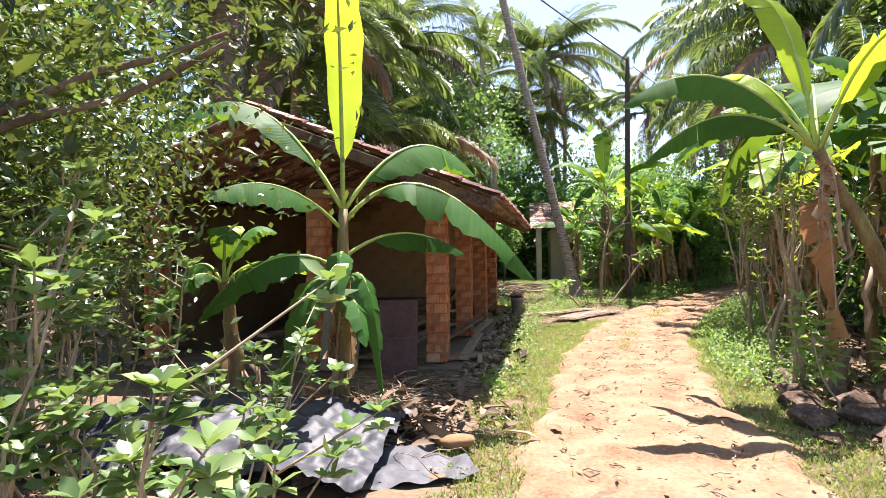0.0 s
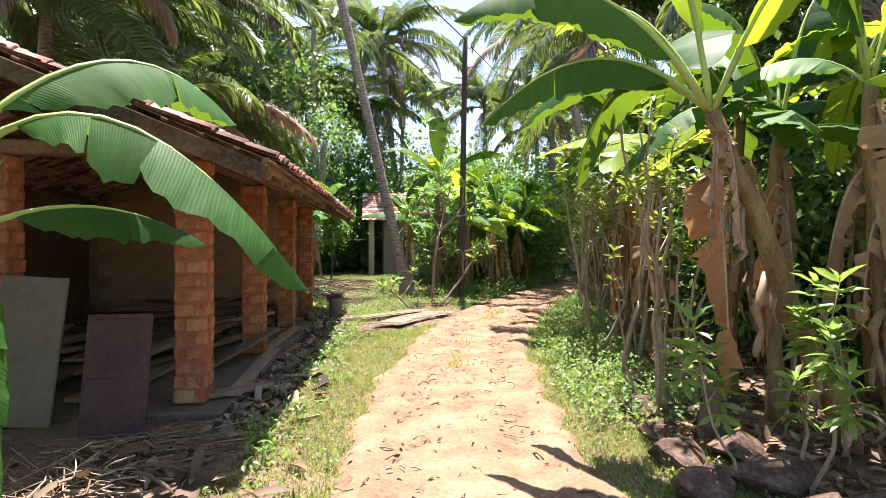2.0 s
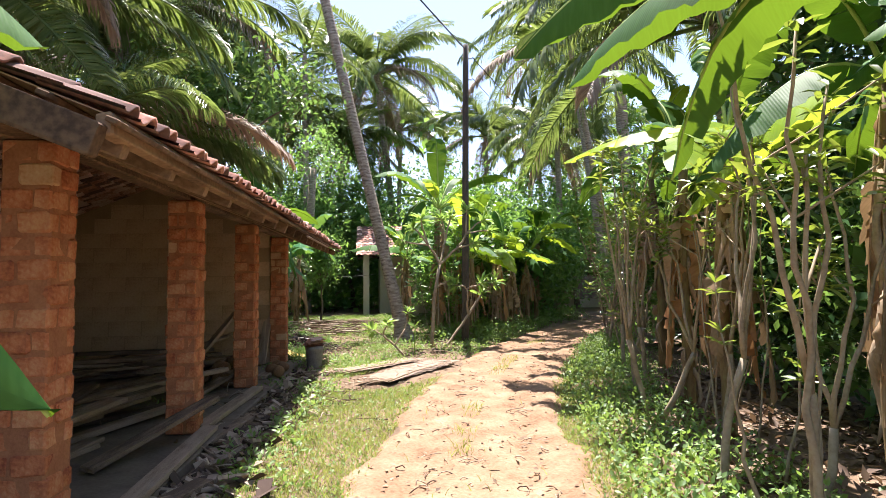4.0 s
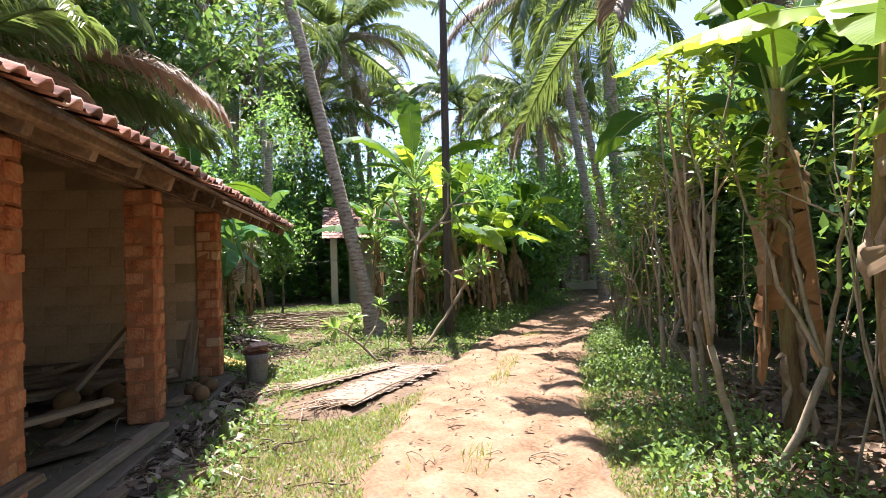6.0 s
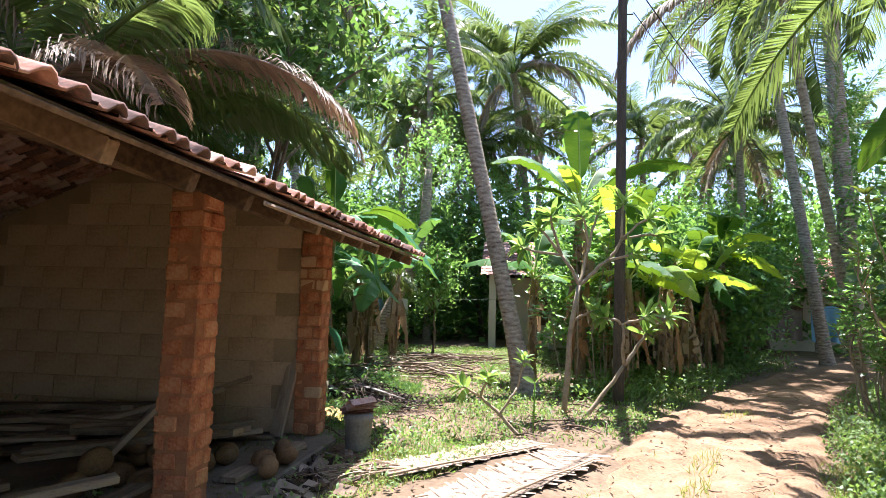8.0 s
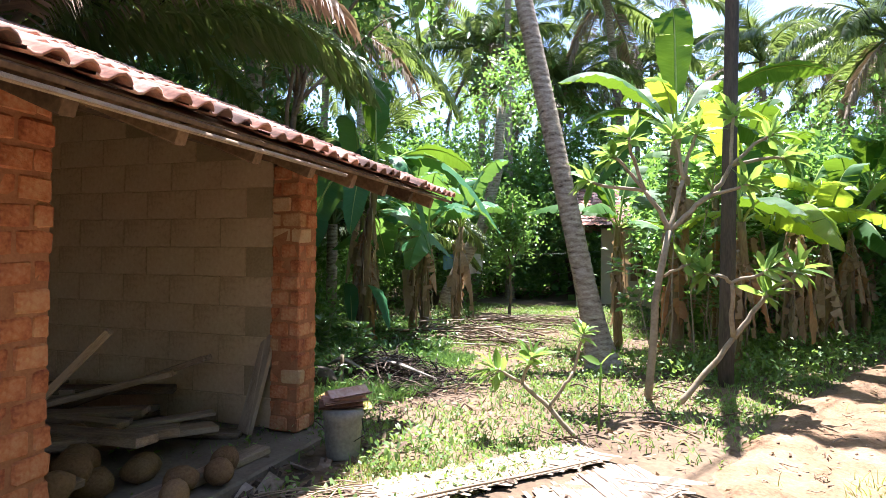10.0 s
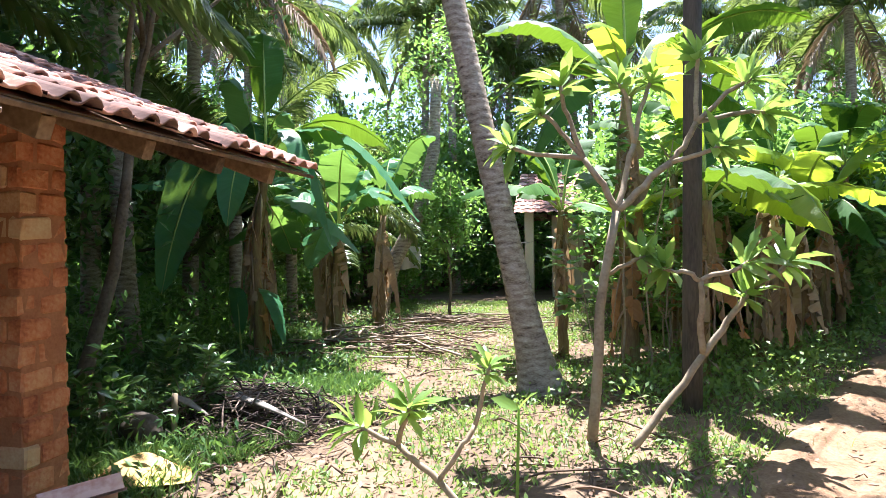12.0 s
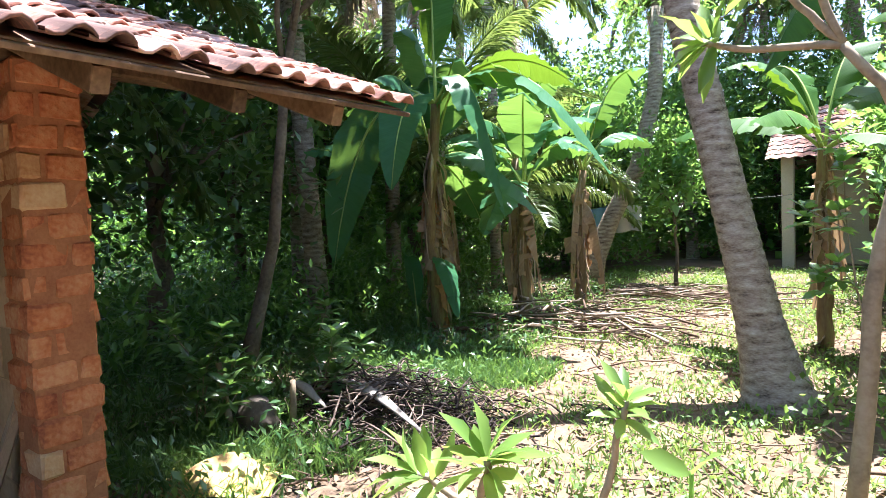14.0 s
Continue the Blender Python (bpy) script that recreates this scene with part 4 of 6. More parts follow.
for yaw, dip in ((186, 6), (162, -2), (174, 20)):
    part("frond", FROND["g", "arch"], p3, "", pose(-0.6, -0.2, 6.25, 0, 0, yaw) @ pose(0, 0, 0, 0, dip, 0) @ Matrix.Scale(1.1, 4))
coconut_palm("coconut palm rising behind the banana clump", (10.5, 8.5), (9.8, 8.8, 7.0), 0.19, 0.14, 26, 3, 1.1, 20)
# next palm is added where its crown throws shade on the track
coconut_palm("leaning coconut palm added to shade the track", (12.3, 21.6), (10.0, 20.6, 8.9), 0.11, 0.09, 11, 1, 1.1, 95, kinds=("arch", "arch", "low"))
coconut_palm("young stemless coconut palm in the yard", (-1.0, 26.5), (-1.0, 26.5, 1.8), 0.13, 0.12, 16, 0, 0.9, 40, 1.1, 0, ("up", "up", "arch"))
coconut_palm("young coconut palm behind the broad-leaved bananas", (-1.3, 24.0), (-1.3, 24.0, 2.4), 0.13, 0.12, 13, 0, 1.15, 10, 1.1, 0, ("up", "up", "arch"))

# ---- bananas ----
b = thing("banana_plant", "young banana plant with large backlit leaves", "banana plant", pose(-0.98, 5.65, 0), "banana plants")
crown = np.array([0.03, 0.0, 2.05])
banana_stem(b, crown, 0.10, 0.045)
banana_leaf(b, crown, (0.12, -0.75, 3.95), 0.1, 0.47, "upright yellow-green new leaf", 0.3, mat=L_BAN_Y, tears=0, sides=-0.3, petiole=0.12, face=(1, 0.1, 0))
banana_leaf(b, crown, (1.36, 1.16, 2.50), 0.75, 0.72, skew=0.5, tears=3, sides=-0.9, petiole=0.14, tilt=-0.2)
banana_leaf(b, crown - (0, 0, 0.12), (1.84, -0.15, 1.34), 0.95, 0.74, skew=0.42, tears=3, sides=-0.78, petiole=0.22, tilt=-0.2)
banana_leaf(b, crown - (0, 0, 0.45), (1.20, 0.66, 1.61), 0.45, 0.46, skew=0.45, tears=2, tilt=-0.12, sides=-0.7, petiole=0.24)
banana_leaf(b, crown - (0, 0, 0.2), (-0.95, -0.9, 2.1), 0.4, 0.55, skew=0.5, tears=1, sides=-0.5, petiole=0.2)
banana_leaf(b, crown, (-1.75, 0.1, 2.75), 1.0, 0.66, skew=0.5, tears=1, sides=-0.6, petiole=0.14, mat=L_BAN)
banana_leaf(b, crown - (0, 0, 0.75), (0.42, -0.35, 0.35), 0.55, 0.34, "drooping torn leaf", 0.75, tears=4, sides=-0.5)
banana_leaf(b, crown - (0, 0, 0.85), (0.33, -0.75, 0.85), 0.15, 0.28, "drooping torn leaf", 0.6, tears=4, sides=-0.5)
banana_leaf(b, crown - (0, 0, 0.6), (-1.15, -0.55, 1.05), 0.5, 0.55, skew=0.5, tears=2, sides=-0.5)
banana_leaf(b, crown - (0, 0, 0.75), (-0.45, -0.55, 0.4), 0.45, 0.50, skew=0.7, tears=2, sides=-0.4)
banana_leaf(b, crown - (0, 0, 0.5), (0.1, -0.75, 1.25), 0.3, 0.3, skew=0.6, tears=1, sides=-0.4)
for k in range(6):
    dry_leaf(b, (0.02, 0, rng.uniform(0.7, 1.3)), rng.uniform(0, 6.28), rng.uniform(0.5, 0.7), 0.15, 0.16)
banana_plant("small banana sucker behind the thicket", (-2.1, 5.9), (-0.1, 0, 1.3), 6, 1.1, 0.34, dry=2, start=40)

# leaning banana and the clump on the far side of the track
b = thing("banana_plant", "leaning banana plant with a thick bent brown stem", "banana plant", pose(4.92, 5.55, 0), "banana plants")
crown = np.array([-1.42, -0.08, 2.52])
banana_stem(b, crown, 0.10, 0.055)
banana_leaf(b, crown, (-3.2, 0.03, 2.98), 0.75, 0.60, skew=0.5, tears=1, sides=-0.85)
banana_leaf(b, crown, (-2.64, 1.11, 2.59), 0.85, 0.58, skew=0.45, tears=1, sides=-0.85)
banana_leaf(b, crown, (-2.04, 1.72, 2.70), 0.75, 0.5, skew=0.5, tears=1, sides=-0.8)
banana_leaf(b, crown, (-1.72, 1.25, 2.09), 0.95, 0.5, skew=0.72, tears=1, sides=-0.5, face=(1, 0.25, 0))
banana_leaf(b, crown, (-2.1, 0.9, 3.3), 0.5, 0.5, skew=0.5, tears=1, mat=L_BAN_Y)
banana_leaf(b, crown, (-0.75, 1.1, 3.15), 0.6, 0.6, skew=0.5, tears=3)
banana_leaf(b, crown, (-1.9, 0.35, 4.1), 0.2, 0.40, mat=L_BAN_Y, tears=1, face=(1, 0, 0))
banana_leaf(b, crown, (-0.2, -0.4, 3.5), 0.6, 0.62, skew=0.5, tears=3)
banana_leaf(b, crown, (-0.9, -1.0, 3.3), 0.6, 0.62, skew=0.5, tears=3, mat=L_BAN_Y)
banana_leaf(b, (-1.34, 0.1, 2.15), (-1.28, -0.12, 0.6), 0.05, 0.46, "large dead orange-brown hanging leaf", 0.85, mat=L_DRY_O, sides=-0.8, tears=4, crumple=0.05, rag=0.35, petiole=0.08)
for k in range(4):
    dry_leaf(b, crown * 0.95, rng.uniform(0, 6.28), rng.uniform(0.5, 1.0), 0.15, 0.12)
for base, tp, n, st in (((5.5, 5.7), (-0.2, 0.1, 2.9), 8, 20), ((5.3, 7.3), (0.1, 0.0, 2.9), 7, 140), ((6.4, 6.6), (0.0, 0.2, 3.2), 8, 250), ((5.5, 9.1), (0.1, 0, 3.0), 6, 70), ((6.0, 10.3), (0, 0, 2.9), 6, 170), ((5.0, 6.4), (0.1, 0.1, 2.6), 6, 35),
                        ((7.0, 4.4), (-0.3, 0, 3.0), 7, 190), ((7.7, 11.8), (-0.1, 0, 3.0), 7, 10), ((5.9, 3.9), (-0.3, 0.1, 2.6), 7, 120), ((8.2, 8.2), (0, 0, 3.4), 7, 300), ((7.6, 6.3), (0, 0, 3.2), 7, 130), ((8.9, 14.6), (0, 0, 2.8), 7, 200)):
    banana_plant("banana plant in the roadside clump with dead hanging leaves", base, tp, n, 1.9, 0.6, dry=9, start=st, r0=0.075)
b = thing("banana_plant", "roadside banana plant with a pale hanging leaf", "banana plant", pose(7.75, 13.2, 0), "banana plants")
crown = np.array([-0.1, 0.1, 3.35])
banana_stem(b, crown, 0.09, 0.055)
banana_leaf(b, crown, (-1.15, 0.75, 2.95), 0.7, 0.55, "broad pale hanging leaf", 0.45, tears=2, sides=-0.2, face=(0.55, -0.83, 0.1))
for tip, arch, mt in (((-0.6, -1.4, 3.2), 0.6, None), ((1.2, 0.6, 3.6), 0.6, None), ((0.3, -0.5, 4.9), 0.1, L_BAN_Y), ((0.8, -1.2, 3.4), 0.5, L_BAN_Y)):
    banana_leaf(b, crown, tip, arch, 0.55, skew=0.5, mat=mt, tears=4, sides=-0.4)
for k in range(10):
    dry_leaf(b, crown * rng.uniform(0.7, 1.0), rng.uniform(2.6, 5.2), rng.uniform(0.7, 1.4), 0.3, 0.2)
# by the pole
for base, tp, n, st, dry in (((6.1, 19.2), (0.1, 0, 2.1), 6, 100, 10), ((7.3, 20.4), (0.1, 0, 2.3), 6, 200, 12), ((4.9, 21.5), (0, 0, 2.2), 7, 60, 5), ((8.1, 21.2), (0.1, 0, 1.9), 5, 20, 14), ((9.2, 22.4), (0, 0, 2.2), 6, 80, 14), ((6.4, 21.0), (0, 0, 2.6), 7, 20, 6)):
    banana_plant("banana plant beside the utility pole with dry skirts", base, tp, n, 2.0, 0.66, dry=dry, start=st, r0=0.085)
for base, tp, n, st, dry in (((7.0, 21.6), (0.1, 0, 3.0), 7, 150, 9), ((8.4, 22.3), (0, 0, 2.7), 7, 40, 10), ((9.9, 23.3), (0.1, 0, 3.0), 7, 260, 8), ((11.0, 24.9), (0, 0, 2.9), 6, 310, 6), ((8.8, 24.6), (0, 0, 3.4), 7, 10, 4), ((12.4, 26.6), (0, 0, 3.0), 6, 120, 4)):
    banana_plant("banana plant in the hedge with sunlit leaves and dry skirts", base, tp, n, 2.1, 0.62, dry=dry, start=st, r0=0.085)
b = thing("banana_plant", "tall banana plant beside the utility pole with dry skirts", "banana plant", pose(5.6, 20.25, 0), "banana plants")
crown = np.array([0.0, 0.0, 3.6])
banana_stem(b, crown, 0.13, 0.07)
for tip, arch, w, mt in (((-1.85, -0.1, 4.45), 0.6, 0.66, None), ((-1.75, -0.3, 3.55), 0.85, 0.66, None), ((-0.05, 0.1, 5.65), 0.1, 0.72, L_BAN), ((2.2, -0.2, 4.45), 0.55, 0.66, None), ((-0.6, -0.9, 4.2), 0.45, 0.5, L_BAN_Y), ((1.1, -0.8, 3.6), 0.7, 0.62, L_BAN_Y), ((1.0, 0.9, 4.5), 0.5, 0.5, None), ((-0.7, 1.0, 4.4), 0.5, 0.5, None), ((-1.3, -0.7, 2.7), 0.7, 0.6, None), ((1.6, -0.5, 2.9), 0.6, 0.6, None)):
    banana_leaf(b, crown, tip, arch, w, skew=0.5, mat=mt, tears=2, sides=-0.35, face=(1, 0.2, 0) if tip[2] > 5 else None)
for k in range(18):
    dry_leaf(b, (0.02, 0, rng.uniform(1.0, 3.4)), rng.uniform(0, 6.28), rng.uniform(0.7, 1.3), 0.3, 0.24)
# beyond the shed
for base, tp, n, st, L, dry in (((0.4, 21.0), (0.0, 0, 2.3), 8, 215, 2.0, 7), ((0.9, 22.8), (0.0, 0, 2.5), 8, 20, 2.0, 7), ((0.0, 22.0), (0.0, 0, 2.6), 7, 120, 1.9, 5), ((1.3, 21.9), (0.05, 0, 2.0), 6, 300, 1.7, 6), ((1.75, 23.3), (0.1, 0, 2.3), 6, 80, 1.9, 9)):
    banana_plant("banana plant with broad dark bluish leaves in the shade", base, tp, n, L, 0.72, mat=L_BAN_DARK, dry=dry, start=st)
b = thing("banana_plant", "banana plant with broad leaves hanging below the eave", "banana plant", pose(0.42, 20.9, 0), "banana plants")
crown = np.array([0.2, -0.2, 3.1])
banana_stem(b, crown, 0.09, 0.055)
banana_leaf(b, crown, (-0.95, -0.95, 1.12), 0.55, 0.80, "broad dark green hanging leaf", 0.7, mat=L_BAN_DARK, tears=1, sides=-0.1, face=(0.87, 0.49, 0))
banana_leaf(b, crown, (-0.02, -1.0, 2.0), 0.4, 0.62, skew=0.75, mat=L_BAN_DARK, tears=1, sides=-0.1, face=(0.87, 0.49, 0))
banana_leaf(b, crown, (0.05, 0.1, 4.9), 0.1, 0.66, mat=L_BAN, tears=2, face=(1, 0.3, 0))
banana_leaf(b, crown, (2.4, -0.3, 2.05), 1.0, 0.72, skew=0.5, mat=L_BAN_DARK, tears=4, sides=-0.5)
banana_leaf(b, crown, (1.9, 0.2, 3.2), 0.8, 0.7, skew=0.5, mat=L_BAN, tears=4, sides=-0.5)
banana_leaf(b, crown, (1.3, -0.7, 1.6), 1.0, 0.7, skew=0.6, mat=L_BAN_DARK, tears=4, sides=-0.4)
banana_leaf(b, crown, (-1.5, 0.2, 3.2), 0.6, 0.65, skew=0.5, mat=L_BAN_DARK, tears=4, sides=-0.4)
banana_leaf(b, (0, 0, 1.0), (0.55, -0.5, 0.4), 0.4, 0.36, skew=0.5, mat=L_BAN_DARK, tears=1)
banana_leaf(b, (-0.2, -0.2, 0.2), (-0.25, -0.3, 1.15), 0.0, 0.3, mat=L_BAN_DARK, tears=0, face=(1, 0.2, 0))
for k in range(12):
    dry_leaf(b, (0, 0, rng.uniform(0.9, 2.6)), rng.uniform(0, 6.28), rng.uniform(0.6, 0.95), 0.2, 0.26)

# ---- trees ----
for base, th, cr, rad, mat, n in (((-3.0, 19.2), 2.0, 3.3, (2.2, 2.0, 2.6), L_DARK, 95), ((-5.8, 18.5), 2.4, 3.4, (2.6, 2.4, 2.8), L_DARK, 150), ((-3.6, 23.6), 1.8, 2.8, (1.8, 1.8, 2.4), L_MID, 85),
                                  ((-5.0, 22.5), 2.5, 3.6, (2.6, 2.6, 3.4), L_DARK, 130), ((-7.5, 26), 3, 4.6, (3.5, 3.0, 4.4), L_DARK, 220), ((-3.5, 27.5), 2.2, 2.8, (2.6, 2.4, 2.8), L_MID, 200),
                                  ((0.2, 30.5), 2.2, 2.8, (2.4, 2.0, 2.8), L_MID, 220), ((2.6, 34.5), 2.2, 3.0, (2.4, 2.0, 3.0), L_MID, 220), ((8.2, 28.0), 2.0, 3.2, (1.8, 1.8, 2.0), L_MID, 200), ((9.5, 29), 2.4, 3.2, (3.0, 2.6, 3.0), L_MID, 240),
                                  ((7.4, 23.6), 1.2, 1.7, (1.4, 1.3, 1.7), L_MID, 200), ((9.6, 24.2), 1.5, 2.0, (1.6, 1.4, 2.0), L_MID, 220), ((11.6, 26.4), 1.6, 2.2, (1.7, 1.4, 2.1), L_MID, 220), ((7.6, 25.6), 1.6, 2.6, (1.5, 1.5, 1.8), L_MID, 200),
                                  ((-6.8, 9.5), 2.6, 4.2, (3, 2.6, 3.2), L_DARK, 200), ((-6.5, 4.5), 3, 4.6, (3.0, 3.2, 3.6), L_DARK, 200), ((9.8, 10.8), 2.6, 3.6, (2.2, 2.4, 3.2), L_DARK, 220),
                                  ((10.5, 5), 3, 4.2, (2.6, 3, 3.8), L_DARK, 200), ((10.4, 15.6), 2.2, 2.3, (1.6, 1.7, 2.3), L_DARK, 190), ((13.1, 19.0), 2.4, 2.8, (1.9, 2.0, 2.5), L_DARK, 210), ((8.8, 2.0), 2.4, 3.0, (2.6, 2.0, 3.0), L_DARK, 160),
                                  ((15.6, 21.6), 3, 4, (2.6, 2.2, 3.4), L_MID, 220), ((17, 33.5), 3, 4.5, (3, 2.6, 3), L_MID, 200), ((22, 30), 3, 4.5, (3, 3, 4), L_MID, 200), ((13, 32), 3, 3.4, (3, 2.6, 3), L_MID, 200), ((-1.2, 33), 2.4, 3.4, (2.6, 2.2, 3.4), L_MID, 200), ((5.2, 37.5), 3, 4.4, (3, 2.4, 4), L_MID, 200), ((-6, 32), 3, 4.0, (3, 2.6, 4), L_MID, 200), ((10, 35), 3, 4.2, (3.2, 2.6, 3.6), L_MID, 200), ((1.8, 39), 3, 4.6, (3.2, 2.4, 4), L_MID, 200)):
    tree("leafy tree with a dense uneven crown", base, th, cr, rad, mat, n, 38, 0.195, 0.105)
# far woods
far = Soup()
for k in range(210):
    a = rng.uniform(-1.3, 1.3)
    R_ = rng.uniform(30, 58)
    c = np.array([3 + R_ * math.sin(a), 12 + R_ * math.cos(a) * 0.85, 0])
    hgt = rng.uniform(4, 9)
    C = c + rng.normal(0, 1, (44, 3)) * np.array([2.2, 2.2, hgt * 0.3]) + np.array([0, 0, hgt * 0.42])
    C[:, 2] = np.abs(C[:, 2])
    leafy(far, C, 0.7, 17, 0.46, 0.34)
thing("far_woods", "distant belt of mixed green trees", "woods", kind="stuff", me=far.mesh("far_woods", L_MID))

# slim trees beyond the shed
# the crooked tree's crown is added overhead to shade the ground below
tree("slim crooked tree with a crown added to shade the yard", (-0.6, 18.4), 4.3, 6.0, (2.5, 2.4, 1.2), L_DARK, 95, 24, 0.17, 0.085, 0.075, lean=(0.4, 0.75))
tree("young tree standing in the yard", (2.8, 27.2), 1.7, 2.4, (0.8, 0.8, 1.1), L_MID, 50, 22, 0.16, 0.07, 0.04)

# ---- frangipani ----
def frangipani(label, base, pts, leaf=0.29):
    """Grey forking stems that end in rosettes; pts: branches as lists of points."""
    z = float(height(base[0], base[1])) - 0.03
    o = thing("frangipani", label, "frangipani", pose(base[0], base[1], z), "frangipani trees")
    sl = Soup()
    for k, (a, b, r0, r1, tuft) in enumerate(pts):
        s = Soup()
        tube(s, bend(a, b, 8, 0, 0.012), np.linspace(r0, r1, 8), 8)
        part("stem" if k == 0 else "branch", s.mesh("branch", M_STEM), o)
        if tuft:
            e = np.array(b, float)
            ax = unit(e - np.array(a, float))
            for lev in range(3):
                m = 6
                an = rng.uniform(0, 6.28) + np.arange(m) * 6.28 / m
                side = unit(np.cross(ax, (0.3, 0.9, 0.2)))
                oth = np.cross(ax, side)
                D = np.cos(an)[:, None] * side + np.sin(an)[:, None] * oth + ax * (1.1 - lev * 0.5) + rng.normal(0, 0.15, (m, 3))
                leaves(sl, np.repeat([e - ax * lev * 0.03], m, 0), D, leaf * tuft * rng.uniform(0.65, 1.2, m), 0.088 * tuft, LEAF8)
    part("foliage", sl.mesh("foliage", L_PLUM), o, "rosettes of long fresh green leaves")
    return o


fk, lf, cf, rf, rt = (0.24, 0.08, 1.92), (-0.02, 0.1, 2.37), (0.42, 0.2, 2.5), (0.69, 0.1, 2.32), (0.9, 0.1, 2.65)
frangipani("pale forking frangipani tree beside the pole", (4.62, 17.4), [((0, 0, 0), fk, 0.046, 0.036, 0), (fk, lf, 0.03, 0.025, 0), (lf, (-0.4, 0.1, 2.78), 0.022, 0.018, 1), (lf, (-0.22, 0.0, 2.98), 0.022, 0.018, 1), (lf, (-0.66, 0.15, 2.5), 0.022, 0.017, 1),
            (fk, cf, 0.028, 0.024, 0), (cf, (0.28, 0.15, 3.02), 0.022, 0.017, 1), (cf, (0.6, 0.3, 3.08), 0.022, 0.017, 1), (fk, rf, 0.032, 0.028, 0), (rf, rt, 0.026, 0.024, 0), (rt, (1.32, 0.05, 2.98), 0.022, 0.017, 1), (rt, (0.95, 0.2, 3.25), 0.022, 0.017, 1),
            (rt, (1.5, 0.2, 2.74), 0.022, 0.017, 1), (rf, (1.02, -0.1, 2.42), 0.022, 0.017, 1), ((0.17, 0.06, 1.4), (0.42, -0.1, 1.55), 0.018, 0.014, 0.9)])
frangipani("low forking frangipani tree", (4.9, 17.25), [((0, 0, 0), (0.6, 0.1, 0.75), 0.034, 0.03, 0), ((0.6, 0.1, 0.75), (0.95, 0.1, 1.25), 0.032, 0.025, 1), ((0.6, 0.1, 0.75), (0.55, 0.0, 1.35), 0.028, 0.022, 0), ((0.55, 0.0, 1.35), (0.25, -0.05, 1.45), 0.02, 0.016, 0.9), ((0.55, 0.0, 1.35), (0.9, -0.05, 1.5), 0.02, 0.016, 1), ((0.95, 0.1, 1.25), (1.25, 0.05, 1.5), 0.022, 0.02, 1)])
frangipani("frangipani sapling in the grass", (3.75, 15.9), [((0, 0, 0), (-0.5, 0.0, 0.5), 0.024, 0.019, 0), ((-0.5, 0, 0.5), (-0.74, -0.05, 0.62), 0.016, 0.014, 0.75), ((-0.5, 0, 0.5), (-0.42, -0.1, 0.74), 0.016, 0.013, 0.8), ((-0.27, 0, 0.28), (-0.05, 0.05, 0.6), 0.017, 0.014, 0), ((-0.05, 0.05, 0.6), (0.04, 0.05, 0.96), 0.014, 0.011, 0.5)])

# ---- roadside stick shrubs ----
for k in range(14):
    y = 6.7 + k * 0.72 + rng.normal(0, 0.12)
    x = float(centre_x(y) + half_width(y)) + rng.uniform(0.75, 1.5)
    forked_shrub("tall forked roadside shrub with pale bare stems", (x, y), rng.uniform(2.3, 3.6), L_STICK, int(rng.integers(2, 4)), 0.027)
for k in range(10):
    y = 6.6 + k * 1.0 + rng.normal(0, 0.15)
    x = float(centre_x(y) + half_width(y)) + rng.uniform(1.0, 2.0)
    stick_shrub("tall thin-stemmed roadside shrub with yellow-green whorled leaves", (x, y), int(rng.integers(1, 4)), rng.uniform(1.2, 3.4), None, 0.13, 0.036, tufts=1, r=0.012, levels=2, spread_=0.4, lean=tuple(rng.normal(0, 0.25, 2)))
for x, y in ((7.4, 8.4), (7.9, 10.3), (8.9, 11.8), (9.9, 13.6), (6.9, 5.6), (7.2, 7.0)):
    tree("low dark thicket behind the roadside shrubs", (x, y), 0.8, 1.5, (0.9, 1.1, 1.5), L_DARK, 90, 40, 0.16, 0.08, 0.04, "bush", "bush", group="dark thickets")
for k in range(30):
    y = 15.5 + k * 0.32 + rng.normal(0, 0.15)
    x = float(centre_x(y) + half_width(y)) + rng.uniform(0.7, 1.5)
    stick_shrub("thin pale-stemmed roadside shrub with green leaves", (x, y), int(rng.integers(2, 5)), rng.uniform(1.4, 2.8), L_MID)
for k in range(16):
    y = 19.5 + k * 0.45
    x = float(centre_x(y) - half_width(y)) - rng.uniform(1.5, 2.9)
    stick_shrub("leafy hedge shrub beside the track", (x, y), 3, rng.uniform(1.5, 3.0), L_MID, 0.15, 0.07, tufts=6, r=0.012)

# ---- foreground thicket left ----
for base, n, h in (((-0.95, 1.85), 5, 1.15), ((-1.1, 2.6), 5, 1.1), ((-1.6, 2.1), 6, 1.5), ((-1.7, 3.0), 5, 1.3), ((-2.1, 2.7), 7, 1.7), ((-2.3, 3.6), 7, 1.8), ((-2.8, 3.2), 7, 2.2), ((-3.2, 4.2), 7, 2.2), ((-2.9, 5.0), 6, 1.8), ((-1.35, 1.3), 5, 1.2), ((-2.0, 1.7), 7, 1.9), ((-2.6, 2.2), 7, 2.0), ((-1.3, 3.6), 4, 0.8)):
    stick_shrub("bushy light green roadside shrub with pale stems", base, n, h, L_BUSH, 0.095, 0.052, 0.45, "thicket shrubs", 5, 0.011, levels=2)
tree("overhanging tree with small olive leaves darkened for shade", (-3.4, 2.6), 2.0, 2.75, (2.2, 1.5, 1.35), L_OLIVE_SHADED, 170, 60, 0.075, 0.034, 0.08, lean=(0.4, 0.3))
